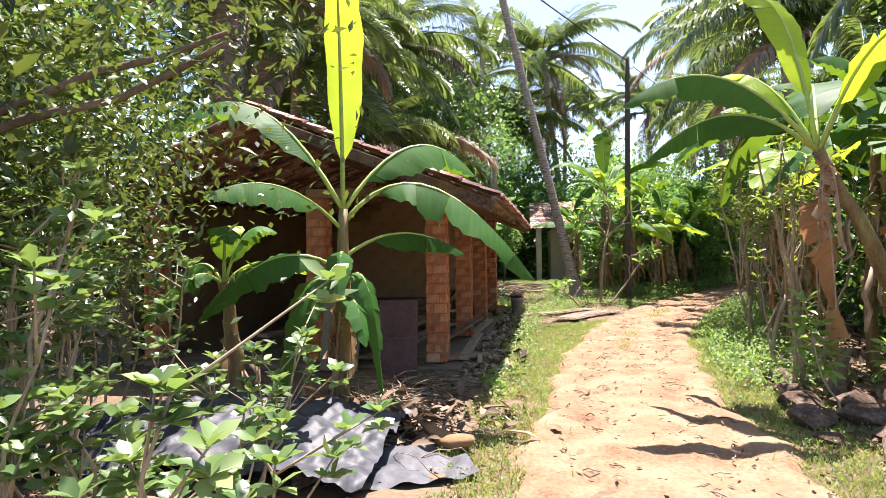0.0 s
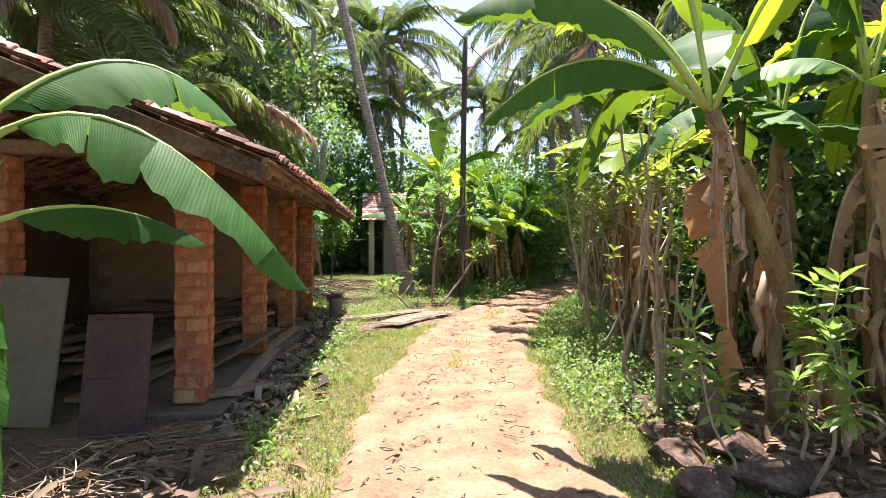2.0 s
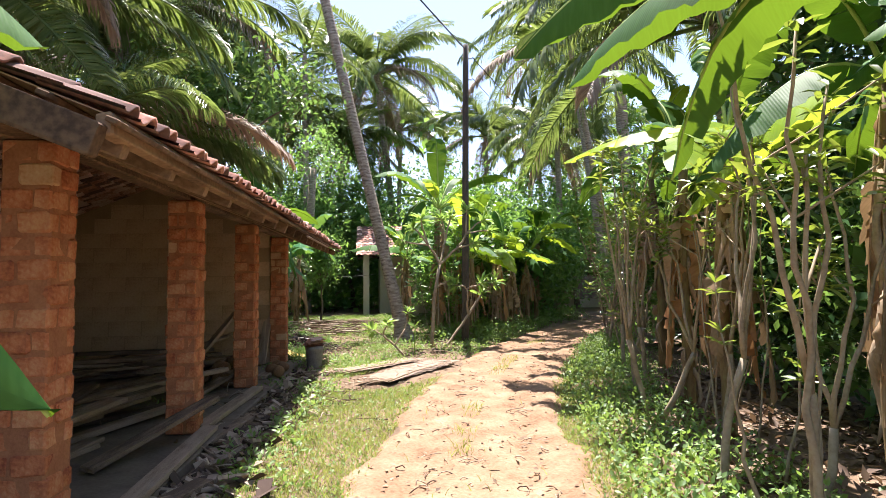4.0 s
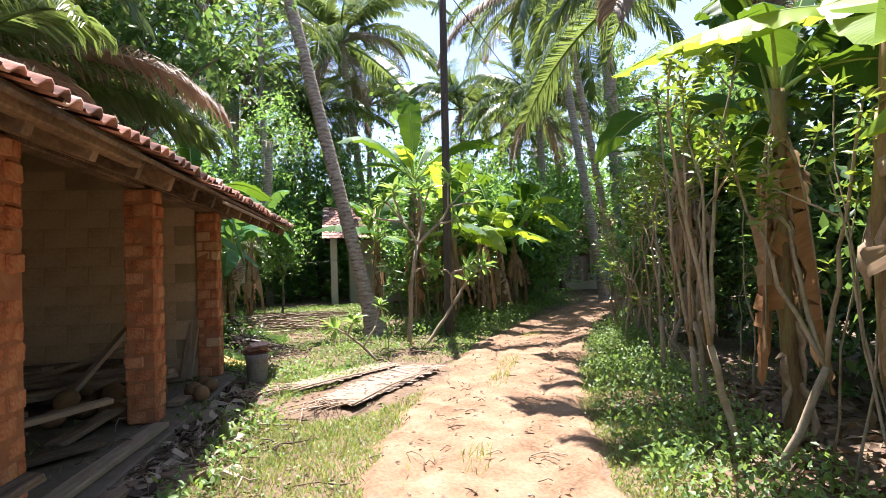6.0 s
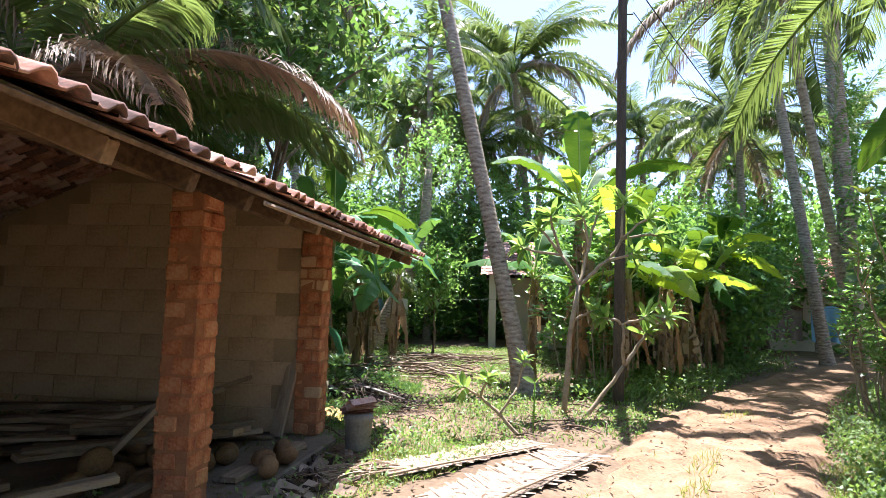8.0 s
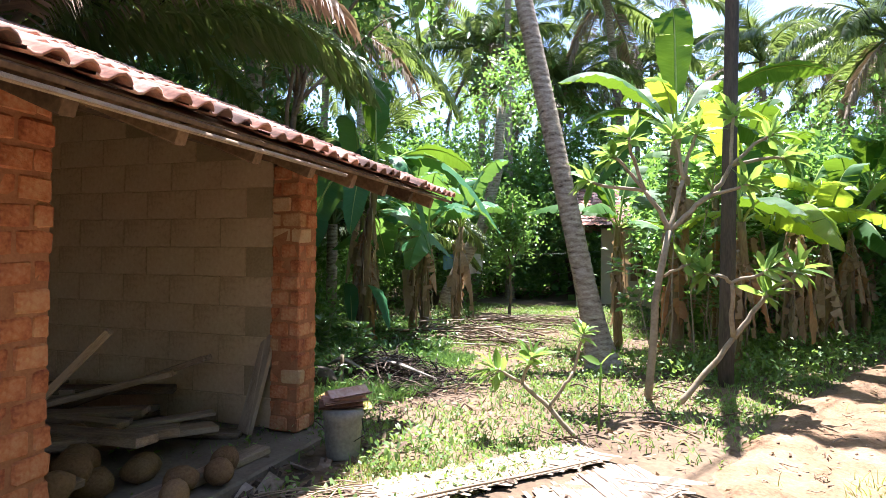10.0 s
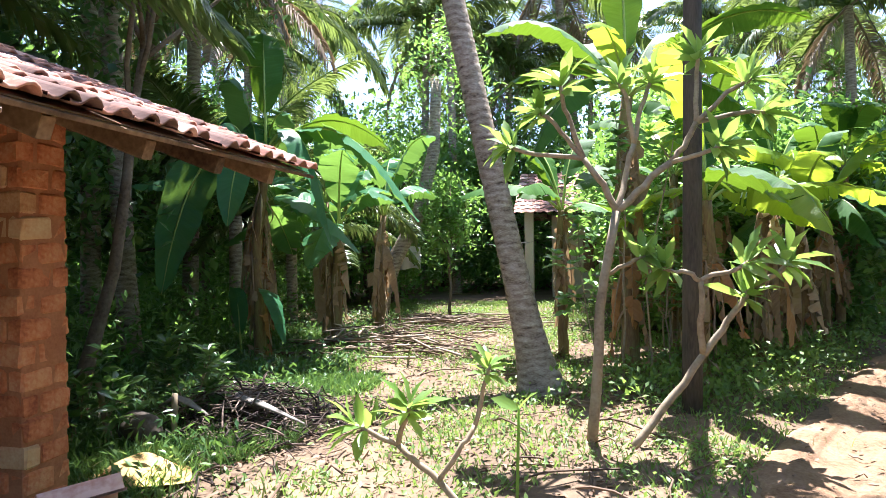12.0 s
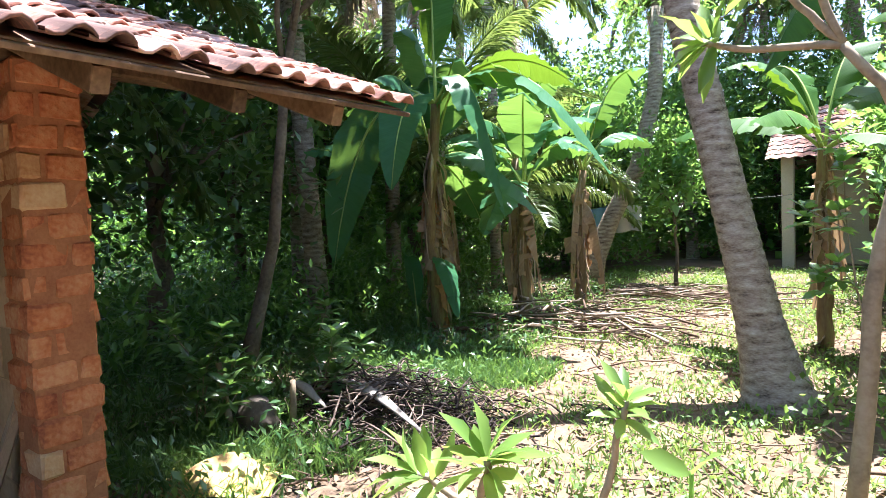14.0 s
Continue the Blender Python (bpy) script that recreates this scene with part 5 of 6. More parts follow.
tree("leafy tree behind the thicket with leaves darkened for shade", (-3.8, 4.6), 1.6, 2.0, (1.6, 1.4, 1.7), L_OLIVE_SHADED, 230, 50, 0.09, 0.045, 0.08)

# ---- grass ----
def blades(s, P, h, w=0.008):
    n = len(P)
    d = rng.normal(0, 0.45, (n, 3))
    d[:, 2] = 1
    d = unit(d)
    sd = unit(np.cross(d, rng.normal(0, 1, (n, 3)))) * w
    H = h * rng.uniform(0.5, 1.3, n)[:, None]
    mid = P + d * H * 0.55
    tip = P + d * H + np.stack([d[:, 0], d[:, 1], np.zeros(n)], -1) * H * 0.5
    v = np.stack([P - sd, P + sd, mid + sd * 0.7, mid - sd * 0.7, tip], 1)
    off = (np.arange(n) * 5)[:, None, None]
    s.add(v.reshape(-1, 3), (np.array([(0, 1, 2, 3)])[None] + off).reshape(-1, 4), (np.array([(3, 2, 4)])[None] + off).reshape(-1, 3))


def scatter(n, x0, x1, y0, y1, keep):
    x, y = rng.uniform(x0, x1, n), rng.uniform(y0, y1, n)
    k = keep(x, y) > rng.random(n)
    x, y = x[k], y[k]
    return np.stack([x, y, height(x, y)], -1)


def patch(x, y):
    return 0.5 + 0.5 * np.sin(1.9 * x + 0.7 * y + 1) * np.sin(1.3 * y - 0.8 * x) + 0.3 * np.sin(5 * x + 2) * np.sin(4.3 * y)


def bare(x, y):
    """Nothing grows under the woven fronds."""
    t = np.clip(((x - 2.6) * 1.6 + (y - 13.2) * 1.7) / (1.6 ** 2 + 1.7 ** 2), 0, 1)
    return np.hypot(x - 2.6 - 1.6 * t, y - 13.2 - 1.7 * t) > 0.62


def verge(x, y):
    """Where grass grows along the track's edges."""
    off = x - centre_x(y)
    hw = half_width(y)
    left = np.where((off < -hw * 0.93) & (x > 0.42 + 0.2 * (y - 6.5) + 0.12 * np.sin(5 * y)), 1.0, 0)
    right = np.where((off > hw * 0.93) & (off < hw + 1.1), 1.0, 0)
    return bare(x, y) * np.where(y < 15, np.maximum(left, right), 0) * np.clip(0.55 + 0.6 * patch(x, y), 0.1, 1)


def yard(x, y):
    return bare(x, y) * np.where((x < centre_x(y) - half_width(y) * 0.95) & (y > 13) & (x > 1.0 + 0.0 * y), 0.75, 0.25) * np.clip(patch(x, y), 0, 1) * (np.abs(x - centre_x(y)) > half_width(y))


s = Soup()
blades(s, scatter(270000, -0.5, 8.5, 1.0, 16, verge), 0.068, 0.0036)
thing("verge_grass", "short bright green grass along the track", "grass", kind="stuff", me=s.mesh("verge_grass", L_GRASS))
s = Soup()
blades(s, scatter(200000, -5, 9, 12, 31, yard), 0.085, 0.0065)
thing("yard_grass", "patchy yellow-green yard grass", "grass", kind="stuff", me=s.mesh("yard_grass", L_WEED))


def shade(x, y):
    return np.where((x < 2.0 - 0.35 * np.abs(y - 17) * (y < 17)) & (y > 15.9) & (x < 2.3 + 0.5 * np.sin(y)), 1.0, 0) * np.clip(0.5 + patch(x, y), 0.2, 1)


# this grass takes the dark tree leaf colour, which deepens the shade here
s = Soup()
blades(s, scatter(36000, -5, 2.8, 15.9, 24, shade), 0.2, 0.007)
blades(s, scatter(22000, 0.2, 2.5, 16.1, 19.6, lambda x, y: np.where(x < 1.7 + 0.18 * (y - 16) + 0.25 * np.sin(3 * y), 0.9, 0)), 0.15, 0.006)
P = scatter(3200, -6, 2.6, 15.9, 26, shade)
leaves(s, np.repeat(P, 6, 0) + rng.normal(0, 0.10, (6 * len(P), 3)) * (1, 1, 0.9) + (0, 0, 0.14), rand_dirs(6 * len(P), 0.4), 0.09, 0.035)
thing("shade_grass", "long grass coloured deep green for the shade beyond the shed", "grass", kind="stuff", me=s.mesh("shade_grass", L_DARK))
s = Soup()
P = scatter(26000, -0.5, 8.5, 1.0, 16, verge)
leaves(s, np.repeat(P, 3, 0) + rng.normal(0, 0.03, (3 * len(P), 3)) * (1, 1, 0.8) + (0, 0, 0.035), rand_dirs(3 * len(P), 0.4), 0.034, 0.017)
P = scatter(16000, 0, 8, 13, 30, yard)
leaves(s, np.repeat(P, 4, 0) + rng.normal(0, 0.05, (4 * len(P), 3)) * (1, 1, 0.8) + (0, 0, 0.05), rand_dirs(4 * len(P), 0.4), 0.055, 0.03)
thing("verge_weeds", "low broad-leaved weeds along the track", "weeds", kind="stuff", me=s.mesh("verge_weeds", L_WEED))
s = Soup()
P = scatter(26000, 2.5, 12, 6.4, 24, lambda x, y: np.where(x > centre_x(y) + half_width(y) + 0.15, 0.85, 0) * (x < centre_x(y) + half_width(y) + 1.5) * np.clip(0.4 + patch(x, y), 0.25, 1))
leaves(s, np.repeat(P, 6, 0) + rng.normal(0, 0.08, (6 * len(P), 3)) * (1, 1, 0.8) + (0, 0, 0.13), rand_dirs(6 * len(P), 0.7), 0.06, 0.034)
P = scatter(9000, 4, 13, 17, 30, lambda x, y: np.where((x < centre_x(y) - half_width(y) - 0.15) & (x > centre_x(y) - half_width(y) - 2.6) & (y > 18.4), 0.9, 0))
leaves(s, np.repeat(P, 5, 0) + rng.normal(0, 0.10, (5 * len(P), 3)) * (1, 1, 1.2) + (0, 0, 0.16), rand_dirs(5 * len(P), 0.5), 0.09, 0.045)
thing("undergrowth", "dense green undergrowth below the roadside shrubs", "weeds", kind="stuff", me=s.mesh("undergrowth", L_WEED))
s = Soup()
tuft = lambda x, y: np.where((np.abs((x - centre_x(y)) / half_width(y) + 0.12) < 0.12) & (y > 9.0), 0.95, 0.012) * (np.abs(x - centre_x(y)) < half_width(y) * 0.9) * (np.sin(3.1 * y) * np.sin(1.7 * y + 1) > 0.05)
P = scatter(60000, 0, 9, 3, 18, tuft)
blades(s, P + (0, 0, 0.06), 0.085, 0.004)
thing("track_tufts", "thin dry grass tufts in the middle of the track", "grass", kind="stuff", me=s.mesh("track_tufts", L_GRASS))
s = Soup()
P = scatter(16000, -6, 10, 1, 28, lambda x, y: (np.abs(x - centre_x(y)) > half_width(y) * 1.02) * np.clip(1 - 0.6 * patch(x, y), 0.1, 1))
D = rand_dirs(len(P), 0)
D[:, 2] *= 0.3
leaves(s, P + (0, 0, 0.02), D, rng.uniform(0.03, 0.1, len(P)), 0.032)
P = scatter(6500, 3.3, 8, 3.5, 12, lambda x, y: np.where(x > centre_x(y) + half_width(y) + 0.5, 0.9, 0))
D = rand_dirs(len(P), 0)
D[:, 2] *= 0.4
leaves(s, P + (0, 0, 0.025), D, 0.15, 0.06)
thing("leaf_litter", "brown fallen leaves scattered on the soil", "leaf litter", kind="stuff", me=s.mesh("leaf_litter", L_LITTER))

s = Soup()
P = scatter(2600, -11, -0.8, 17.2, 32, lambda x, y: np.where(x < 1.4 - 0.16 * (y - 17), 0.9, 0))
P = np.repeat(P, 12, 0) + rng.normal(0, 1, (12 * len(P), 3)) * (0.2, 0.2, 0.28) + (0, 0, 0.4)
P[:, 2] = np.abs(P[:, 2])
leaves(s, P, rand_dirs(len(P), 0.4), 0.16, 0.06)
thing("shade_undergrowth", "dense dark undergrowth below the shaded trees", "weeds", kind="stuff", me=s.mesh("shade_undergrowth", L_MID))

s = Soup()
P = scatter(2400, -1, 5.5, 15.6, 27, lambda x, y: np.where(x < centre_x(y) - half_width(y) - 0.1, 1.0, 0) * np.clip(1.1 - 0.8 * patch(x, y), 0.12, 1))
D = rand_dirs(len(P), 0)
D[:, 2] *= 0.35
leaves(s, P + (0, 0, 0.03), D, rng.uniform(0.04, 0.14, len(P)), 0.035, LEAF8)
for q in scatter(420, -1, 5.5, 15.6, 26, lambda x, y: np.where(x < centre_x(y) - half_width(y) - 0.3, 0.9, 0)):
    L, a = rng.uniform(0.15, 0.9), rng.uniform(0, 6.28)
    tube(s, bend(q + (0, 0, 0.02), q + (L * math.cos(a), L * math.sin(a), 0.03), 5, 0.02, 0.02), rng.uniform(0.003, 0.010), 4)
thing("yard_litter", "dry leaves, leaf stalks and twigs strewn over the yard", "leaf litter", kind="stuff", me=s.mesh("yard_litter", L_LITTER))

# ---- loose things ----
def gz(x, y):
    return float(height(x, y))


def rock(x, y, r, squash=0.65, label="rough brown stone on the verge"):
    bm = bmesh.new()
    bmesh.ops.create_icosphere(bm, subdivisions=3, radius=1)
    o = Vector(rng.uniform(-50, 50, 3))
    sc = Vector((r * rng.uniform(0.85, 1.35), r * rng.uniform(0.8, 1.15), r * squash))
    for v in bm.verts:
        k = 1 + 0.32 * noise.noise(v.co * 1.1 + o) + 0.12 * noise.noise(v.co * 3 + o)
        d = v.co * k
        for q in range(8):                         # flat broken faces
            nn = Vector((math.sin(q * 2.4 + o.x), math.cos(q * 2.4 + o.x), math.sin(q * 1.7 + o.y))).normalized()
            e = d.dot(nn) - 0.62
            if e > 0:
                d -= nn * e * 0.92
        v.co = Vector((d.x * sc.x, d.y * sc.y, d.z * sc.z))
    me = bpy.data.meshes.new("rock")
    bm.to_mesh(me)
    bm.free()
    me.materials.append(M_ROCK)
    thing("rock", label, "rock", pose(x, y, gz(x, y) + r * squash * 0.55, 0, 0, rng.uniform(0, 360)), "verge stones", me=me)


for x, y, r in ((3.95, 6.95, 0.22), (3.65, 6.3, 0.16), (3.45, 5.75, 0.2), (3.22, 5.2, 0.22), (3.75, 5.15, 0.24), (3.98, 5.75, 0.2), (3.6, 4.65, 0.2), (3.35, 4.2, 0.28), (4.0, 4.6, 0.2), (3.85, 6.5, 0.13), (4.4, 6.6, 0.16), (4.3, 4.1, 0.22), (3.1, 4.75, 0.1), (3.55, 5.45, 0.11)):
    rock(x, y, r)

stump = thing("dead_stump", "grey crooked dead stump among the stones", "stump", pose(4.1, 6.2, gz(4.1, 6.2)))
s = Soup()
tube(s, [(0, 0, -0.05), (0.02, 0, 0.15), (0.1, 0.05, 0.38), (0.22, 0.05, 0.52)], [0.13, 0.09, 0.065, 0.03], 9)
part("trunk", s.mesh("trunk", M_BARK), stump)

# tall dark stems and a leafy sapling by the stones
stick_shrub("tall dark-stemmed shrub beside the stones", (3.85, 4.1), 3, 3.6, L_STICK, 0.15, 0.045, 0.16, "stone-side shrubs", 3, 0.019)
stick_shrub("leafy sapling with fresh green whorls", (3.75, 5.0), 3, 1.35, L_PLUM, 0.17, 0.05, 0.3, "stone-side shrubs", 3, 0.012, levels=4)
stick_shrub("single bare stick among the stones", (4.0, 6.75), 1, 2.6, L_STICK, 0.12, 0.04, 0.05, "stone-side shrubs", 2, 0.022)


# black plastic sheet over a heap
def tarp_fn(X, Y):
    r2 = ((X) / 1.25) ** 2 + ((Y) / 0.75) ** 2
    h = 0.34 * np.exp(-r2 * 0.9) + 0.05 * np.sin(7 * X + 2 * np.sin(5 * Y)) * np.sin(6 * Y + X) + 0.025 * np.sin(17 * X + 9 * Y) * np.sin(14 * Y - 6 * X) + 0.03 * np.abs(np.sin(13 * X - 8 * Y + 2 * np.sin(6 * X))) + 0.02 * np.abs(np.sin(21 * Y + 12 * X))
    return np.maximum(h, 0.005) + 0.03


s = Soup()
sheet(s, np.linspace(-1.5, 1.35, 80), np.linspace(-0.85, 0.85, 52), tarp_fn)
thing("plastic_sheet", "crumpled black plastic sheet over a low heap", "plastic sheet", pose(-1.75, 4.75, gz(-1.75, 4.75), 0, 0, -8), me=s.mesh("plastic_sheet", M_TARP))
s = Soup()
sheet(s, np.linspace(-0.5, 0.5, 36), np.linspace(-0.38, 0.38, 28), lambda X, Y: 0.04 + 0.05 * np.sin(9 * X + 3 * Y) * np.sin(8 * Y) + 0.02 * np.sin(23 * X) * np.sin(19 * Y))
thing("plastic_sheet", "grey dusty torn piece of plastic sheet", "plastic sheet", pose(-0.35, 4.35, gz(-0.35, 4.35), 0, 0, 20), me=s.mesh("plastic_sheet", surface("dusty_plastic", [(0.04, 0.042, 0.05), (0.11, 0.112, 0.12)], 4, 30, 0.6, 0.5, spec=0.25)))
for x, y, r in ((-0.6, 4.55, 0.13), (-0.95, 4.1, 0.16), (-0.2, 4.9, 0.1), (-0.65, 5.1, 0.12)):
    rock(x, y, r, 0.6, "grey rubble stone beside the plastic sheet")

# curved dead frond base
s = Soup()
tube(s, [(-0.42, 0, 0.16), (-0.2, 0.02, 0.07), (0.0, 0, 0.05), (0.2, -0.02, 0.09), (0.3, -0.03, 0.12)], [0.03, 0.07, 0.12, 0.13, 0.05], 10, flat=0.45)
thing("dead_frond", "curved brown dead frond base on the verge", "dead frond", pose(0.02, 4.85, gz(0.02, 4.85), 0, 0, -50), me=s.mesh("frond_base", M_HUSK))


def stick_pile(name, label, category, at, n, length, r, rad, up=0.12, mat=None, yaw=None, fan=0.5, rise=0.1):
    """Sticks thrown over one another."""
    s = Soup()
    for k in range(n):
        a = rng.uniform(0, 3.14) if yaw is None else yaw + rng.normal(0, fan)
        L = length * rng.uniform(0.4, 1.1)
        c = np.array([*rng.normal(0, rad, 2), 0])
        z = up * math.exp(-(c[0] ** 2 + c[1] ** 2) / (2 * rad * rad)) * rng.uniform(0, 1) + r
        d = np.array([math.cos(a), math.sin(a), rng.normal(0, rise * 0.5)])
        p = bend(c - d * L / 2 + (0, 0, z), c + d * L / 2 + (0, 0, z), 6, rng.normal(0, 0.03), 0.03)
        p[:, 2] = np.maximum(p[:, 2], r)
        tube(s, p, np.linspace(r, r * 0.4, 6) * rng.uniform(0.5, 1.3), 5)
    return thing(name, label, category, pose(at[0], at[1], gz(*at)), kind="stuff", me=s.mesh(name, mat or M_TWIG))


stick_pile("straw_bundle", "splayed bundle of dry palm leaflets and midribs", "straw", (-0.55, 6.15), 170, 0.9, 0.006, 0.2, 0.2, M_STRAW, 2.4, 0.6, 0.5)
stick_pile("frond_sticks", "bare dry frond midribs lying before the shed", "sticks", (-0.1, 7.0), 60, 1.6, 0.006, 0.18, 0.06, M_STRAW, 0.25, 0.18)
stick_pile("dry_debris", "dry broken leaf debris on the ground", "debris", (-0.45, 5.5), 120, 0.5, 0.008, 0.4, 0.06, M_STRAW)
stick_pile("debris_pile", "dark heap of twigs and burnt frond scraps", "debris", (1.55, 17.75), 900, 0.55, 0.008, 0.48, 0.42, surface("charred_twig", [(0.018, 0.013, 0.011), (0.055, 0.038, 0.029), (0.16, 0.12, 0.092)], 5, 30, 0.9, 0.2, vary=0.6, per="island"))
stick_pile("branch_pile", "heap of cut grey branches in the yard", "branches", (1.9, 21.8), 130, 1.8, 0.018, 0.65, 0.45)
stick_pile("branch_pile", "low row of cut branches across the yard", "branches", (3.0, 24.8), 90, 1.6, 0.018, 0.9, 0.2, None, 0.1, 0.4)
stick_pile("shade_debris", "scattered dead twigs on shaded ground", "debris", (0.3, 18.6), 160, 0.8, 0.007, 0.9, 0.05)
stick_pile("shed_litter", "chips and twigs littering the shed front", "debris", (1.15, 12.0), 150, 0.4, 0.008, 0.6, 0.05)
for x, y, a, L in ((1.4, 17.6, 20, 0.6), (1.8, 17.4, -25, 1.1), (1.2, 17.3, -10, 0.5), (1.65, 17.75, 40, 0.6)):
    s = Soup()
    tube(s, [(-L / 2, 0, 0.1), (-L / 4, 0.02, 0.17), (0, 0, 0.16), (L / 2, -0.03, 0.06)], [0.03, 0.06, 0.05, 0.012], 7, flat=0.35)
    thing("frond_sheath", "pale curled dead frond sheath on the debris heap", "frond sheath", pose(x, y, gz(x, y) + 0.16, 0, 0, a), "frond sheaths", me=s.mesh("frond_sheath", M_CEMENT))


# woven dry coconut fronds on the grass
def woven_frond(at, yaw, length, width, label):
    o = thing("woven_frond", label, "woven frond", pose(at[0], at[1], gz(*at) + 0.035, 0, 0, yaw), "woven fronds")
    s = Soup()
    tube(s, bend((-length / 2, 0, 0.03), (length / 2, 0, 0.03), 12, 0.02, 0.004), np.linspace(0.014, 0.006, 12), 7)
    part("spine", s.mesh("spine", M_STRAW), o)
    strips = []
    for sg in (1, -1):
        for _ in range(3):
            s = Soup()
            m = 7
            t = np.linspace(0, 1, m)
            z = 0.012 + 0.006 * np.sin(t * 15 + rng.uniform(0, 6)) * sg
            wv = 0.018 * (1 - 0.5 * t ** 3)
            v = np.concatenate([np.stack([t, -wv, z], -1), np.stack([t, wv, z + 0.004], -1), np.stack([t, t * 0, z - 0.005], -1)])
            s.add(v, [(i, i + 1, 2 * m + i + 1, 2 * m + i) for i in range(m - 1)] + [(2 * m + i, 2 * m + i + 1, m + i + 1, m + i) for i in range(m - 1)])
            strips.append(s.mesh("leaflet", M_STRAW_O))
    n = int(length / 0.03)
    for k in range(n):
        x = -length / 2 + 0.05 + k * 0.03
        for g_, sg in enumerate((1, -1)):
            if sg == -1 and k % 2:
                continue
            ang = (62 + rng.normal(0, 1.2)) * sg
            L = width * (1 - 0.45 * (abs(x) / length) ** 2) / math.sin(radians(abs(ang))) * rng.uniform(0.88, 1.14)
            part("leaflet", strips[g_ * 3 + k % 3], o, "", pose(x, 0 if sg == 1 else width * 0.95, 0.002 * g_ + rng.uniform(0, 0.004), rng.normal(0, 1), rng.normal(0, 0.3), ang) @ Matrix.Diagonal((L, rng.uniform(1.5, 1.9), 0.6, 1)))
    s = Soup()
    sheet(s, np.linspace(-length / 2 + 0.1, length / 2 + 0.1, 30), np.linspace(0.01, width * 0.86, 10), lambda X, Y: 0.004 + 0.003 * np.sin(9 * X + 5 * Y))
    part("underlayer", s.mesh("underlayer", M_STRAW_O), o, "flattened lower leaflets")
    s = Soup()
    for k in range(26):
        x = -length / 2 + rng.uniform(-0.05, 0.3)
        tube(s, bend((x, rng.uniform(0, width), 0.03), (x - rng.uniform(0.3, 0.9), rng.uniform(-0.1, width * 1.2), 0.02), 5, 0.03), np.linspace(0.006, 0.002, 5), 4)
    part("loose_ribs", s.mesh("loose_ribs", M_STRAW), o)


woven_frond((3.55, 13.75), 50, 2.3, 0.62, "flattened sun-bleached woven coconut frond on grass")
woven_frond((3.05, 14.55), 38, 2.0, 0.45, "second grey woven coconut frond on grass")


# ---- things in and before the shed ----
def in_shed(x, y, z, rx=0, ry=0, rz=0):
    return SHED @ pose(x, y, z, rx, ry, rz)


def board(name, label, category, m, lx, ly, lz, mat, group="", rim=0.0):
    s = Soup()
    box(s, (-lx / 2, -ly / 2, 0), (lx / 2, ly / 2, lz), min(0.006, min(lx, ly, lz) * 0.3), 0.002)
    if rim:
        for f in (0.02, 0.5, 0.98):
            box(s, (-lx / 2 + 0.03, -ly / 2 - rim, lz * f - 0.02), (lx / 2 - 0.03, -ly / 2 + 0.004, lz * f + 0.02), 0.003)
    return thing(name, label, category, m, group, me=s.mesh(name, mat, False))


board("door_panel", "dusty maroon door panel leaning by the shed", "door panel", pose(-0.6, 7.35, gz(-0.5, 7.2), -14, 0, -4), 0.50, 0.035, 1.0, M_PANEL, rim=0.008)
board("wall_board", "grey-beige sheet board leaning against a pillar", "board", pose(-1.4, 7.75, gz(-1.3, 7.8), -8, 3, -8), 0.52, 0.03, 1.25, M_BOARD)
plank_label = "weathered grey plank stacked in the shed"
for k in range(34):
    L = rng.uniform(1.2, 2.6)
    lay = k // 7
    x, y = rng.uniform(-2.6, -0.75), rng.uniform(-6.6, -3.2)
    board("plank", plank_label, "plank", in_shed(x, y, FLOOR + 0.012 + lay * 0.075, 0, rng.normal(0, 1.5), rng.normal(85, 16)), L, rng.uniform(0.12, 0.22), rng.uniform(0.03, 0.06), M_PLANK, "stacked planks")
for k in range(26):
    L = rng.uniform(1.0, 2.2)
    lay = k // 6
    x, y = rng.uniform(-2.8, -0.8), rng.uniform(-2.1, -0.5)
    board("plank", plank_label, "plank", in_shed(x, y, FLOOR + 0.012 + lay * 0.07, 0, rng.normal(0, 2), rng.normal(20, 25)), L, rng.uniform(0.1, 0.2), rng.uniform(0.03, 0.06), M_PLANK, "stacked planks")
for x, y, z, rx, ry, rz, L in ((-0.32, -0.30, FLOOR, 0, -72, 75, 1.15), (-2.15, -0.75, FLOOR + 0.05, 0, -20, 10, 1.7), (-1.1, -2.1, FLOOR + 0.02, 0, -48, 40, 1.3), (-2.3, -1.3, FLOOR + 0.1, 0, -14, 25, 1.7), (-0.5, -3.4, FLOOR + 0.02, 0, -6, 80, 1.5), (-0.35, -6.3, FLOOR + 0.02, 0, -12, 65, 1.4)):
    s = Soup()
    box(s, (0, -0.075, 0), (L, 0.075, 0.045), 0.006, 0.002)
    thing("plank", "weathered plank leaning inside the shed", "plank", in_shed(x, y, z, rx, ry, rz), "leaning planks", me=s.mesh("plank", M_PLANK, False))
for x, y, L, rz in ((0.12, -3.9, 2.2, 88), (0.22, -6.2, 2.4, 92), (0.05, -1.3, 1.3, 86), (0.28, -5.0, 1.6, 80), (0.36, -7.0, 1.2, 70), (0.2, -7.3, 0.9, 40)):
    board("plank", "rough plank lying along the plinth edge", "plank", in_shed(x, y, FLOOR + (0.004 if x < 0.25 else -0.06), 0, 0, rz), L, 0.15, 0.05, M_PLANK, "plinth planks")
bm = bmesh.new()
bmesh.ops.create_icosphere(bm, subdivisions=2, radius=1)
for v in bm.verts:
    v.co *= 1 + 0.10 * noise.noise(v.co * 1.5)
    v.co.z *= 1.25
    v.co.x, v.co.y = v.co.x * (1 - 0.12 * v.co.z), v.co.y * (1 - 0.12 * v.co.z)
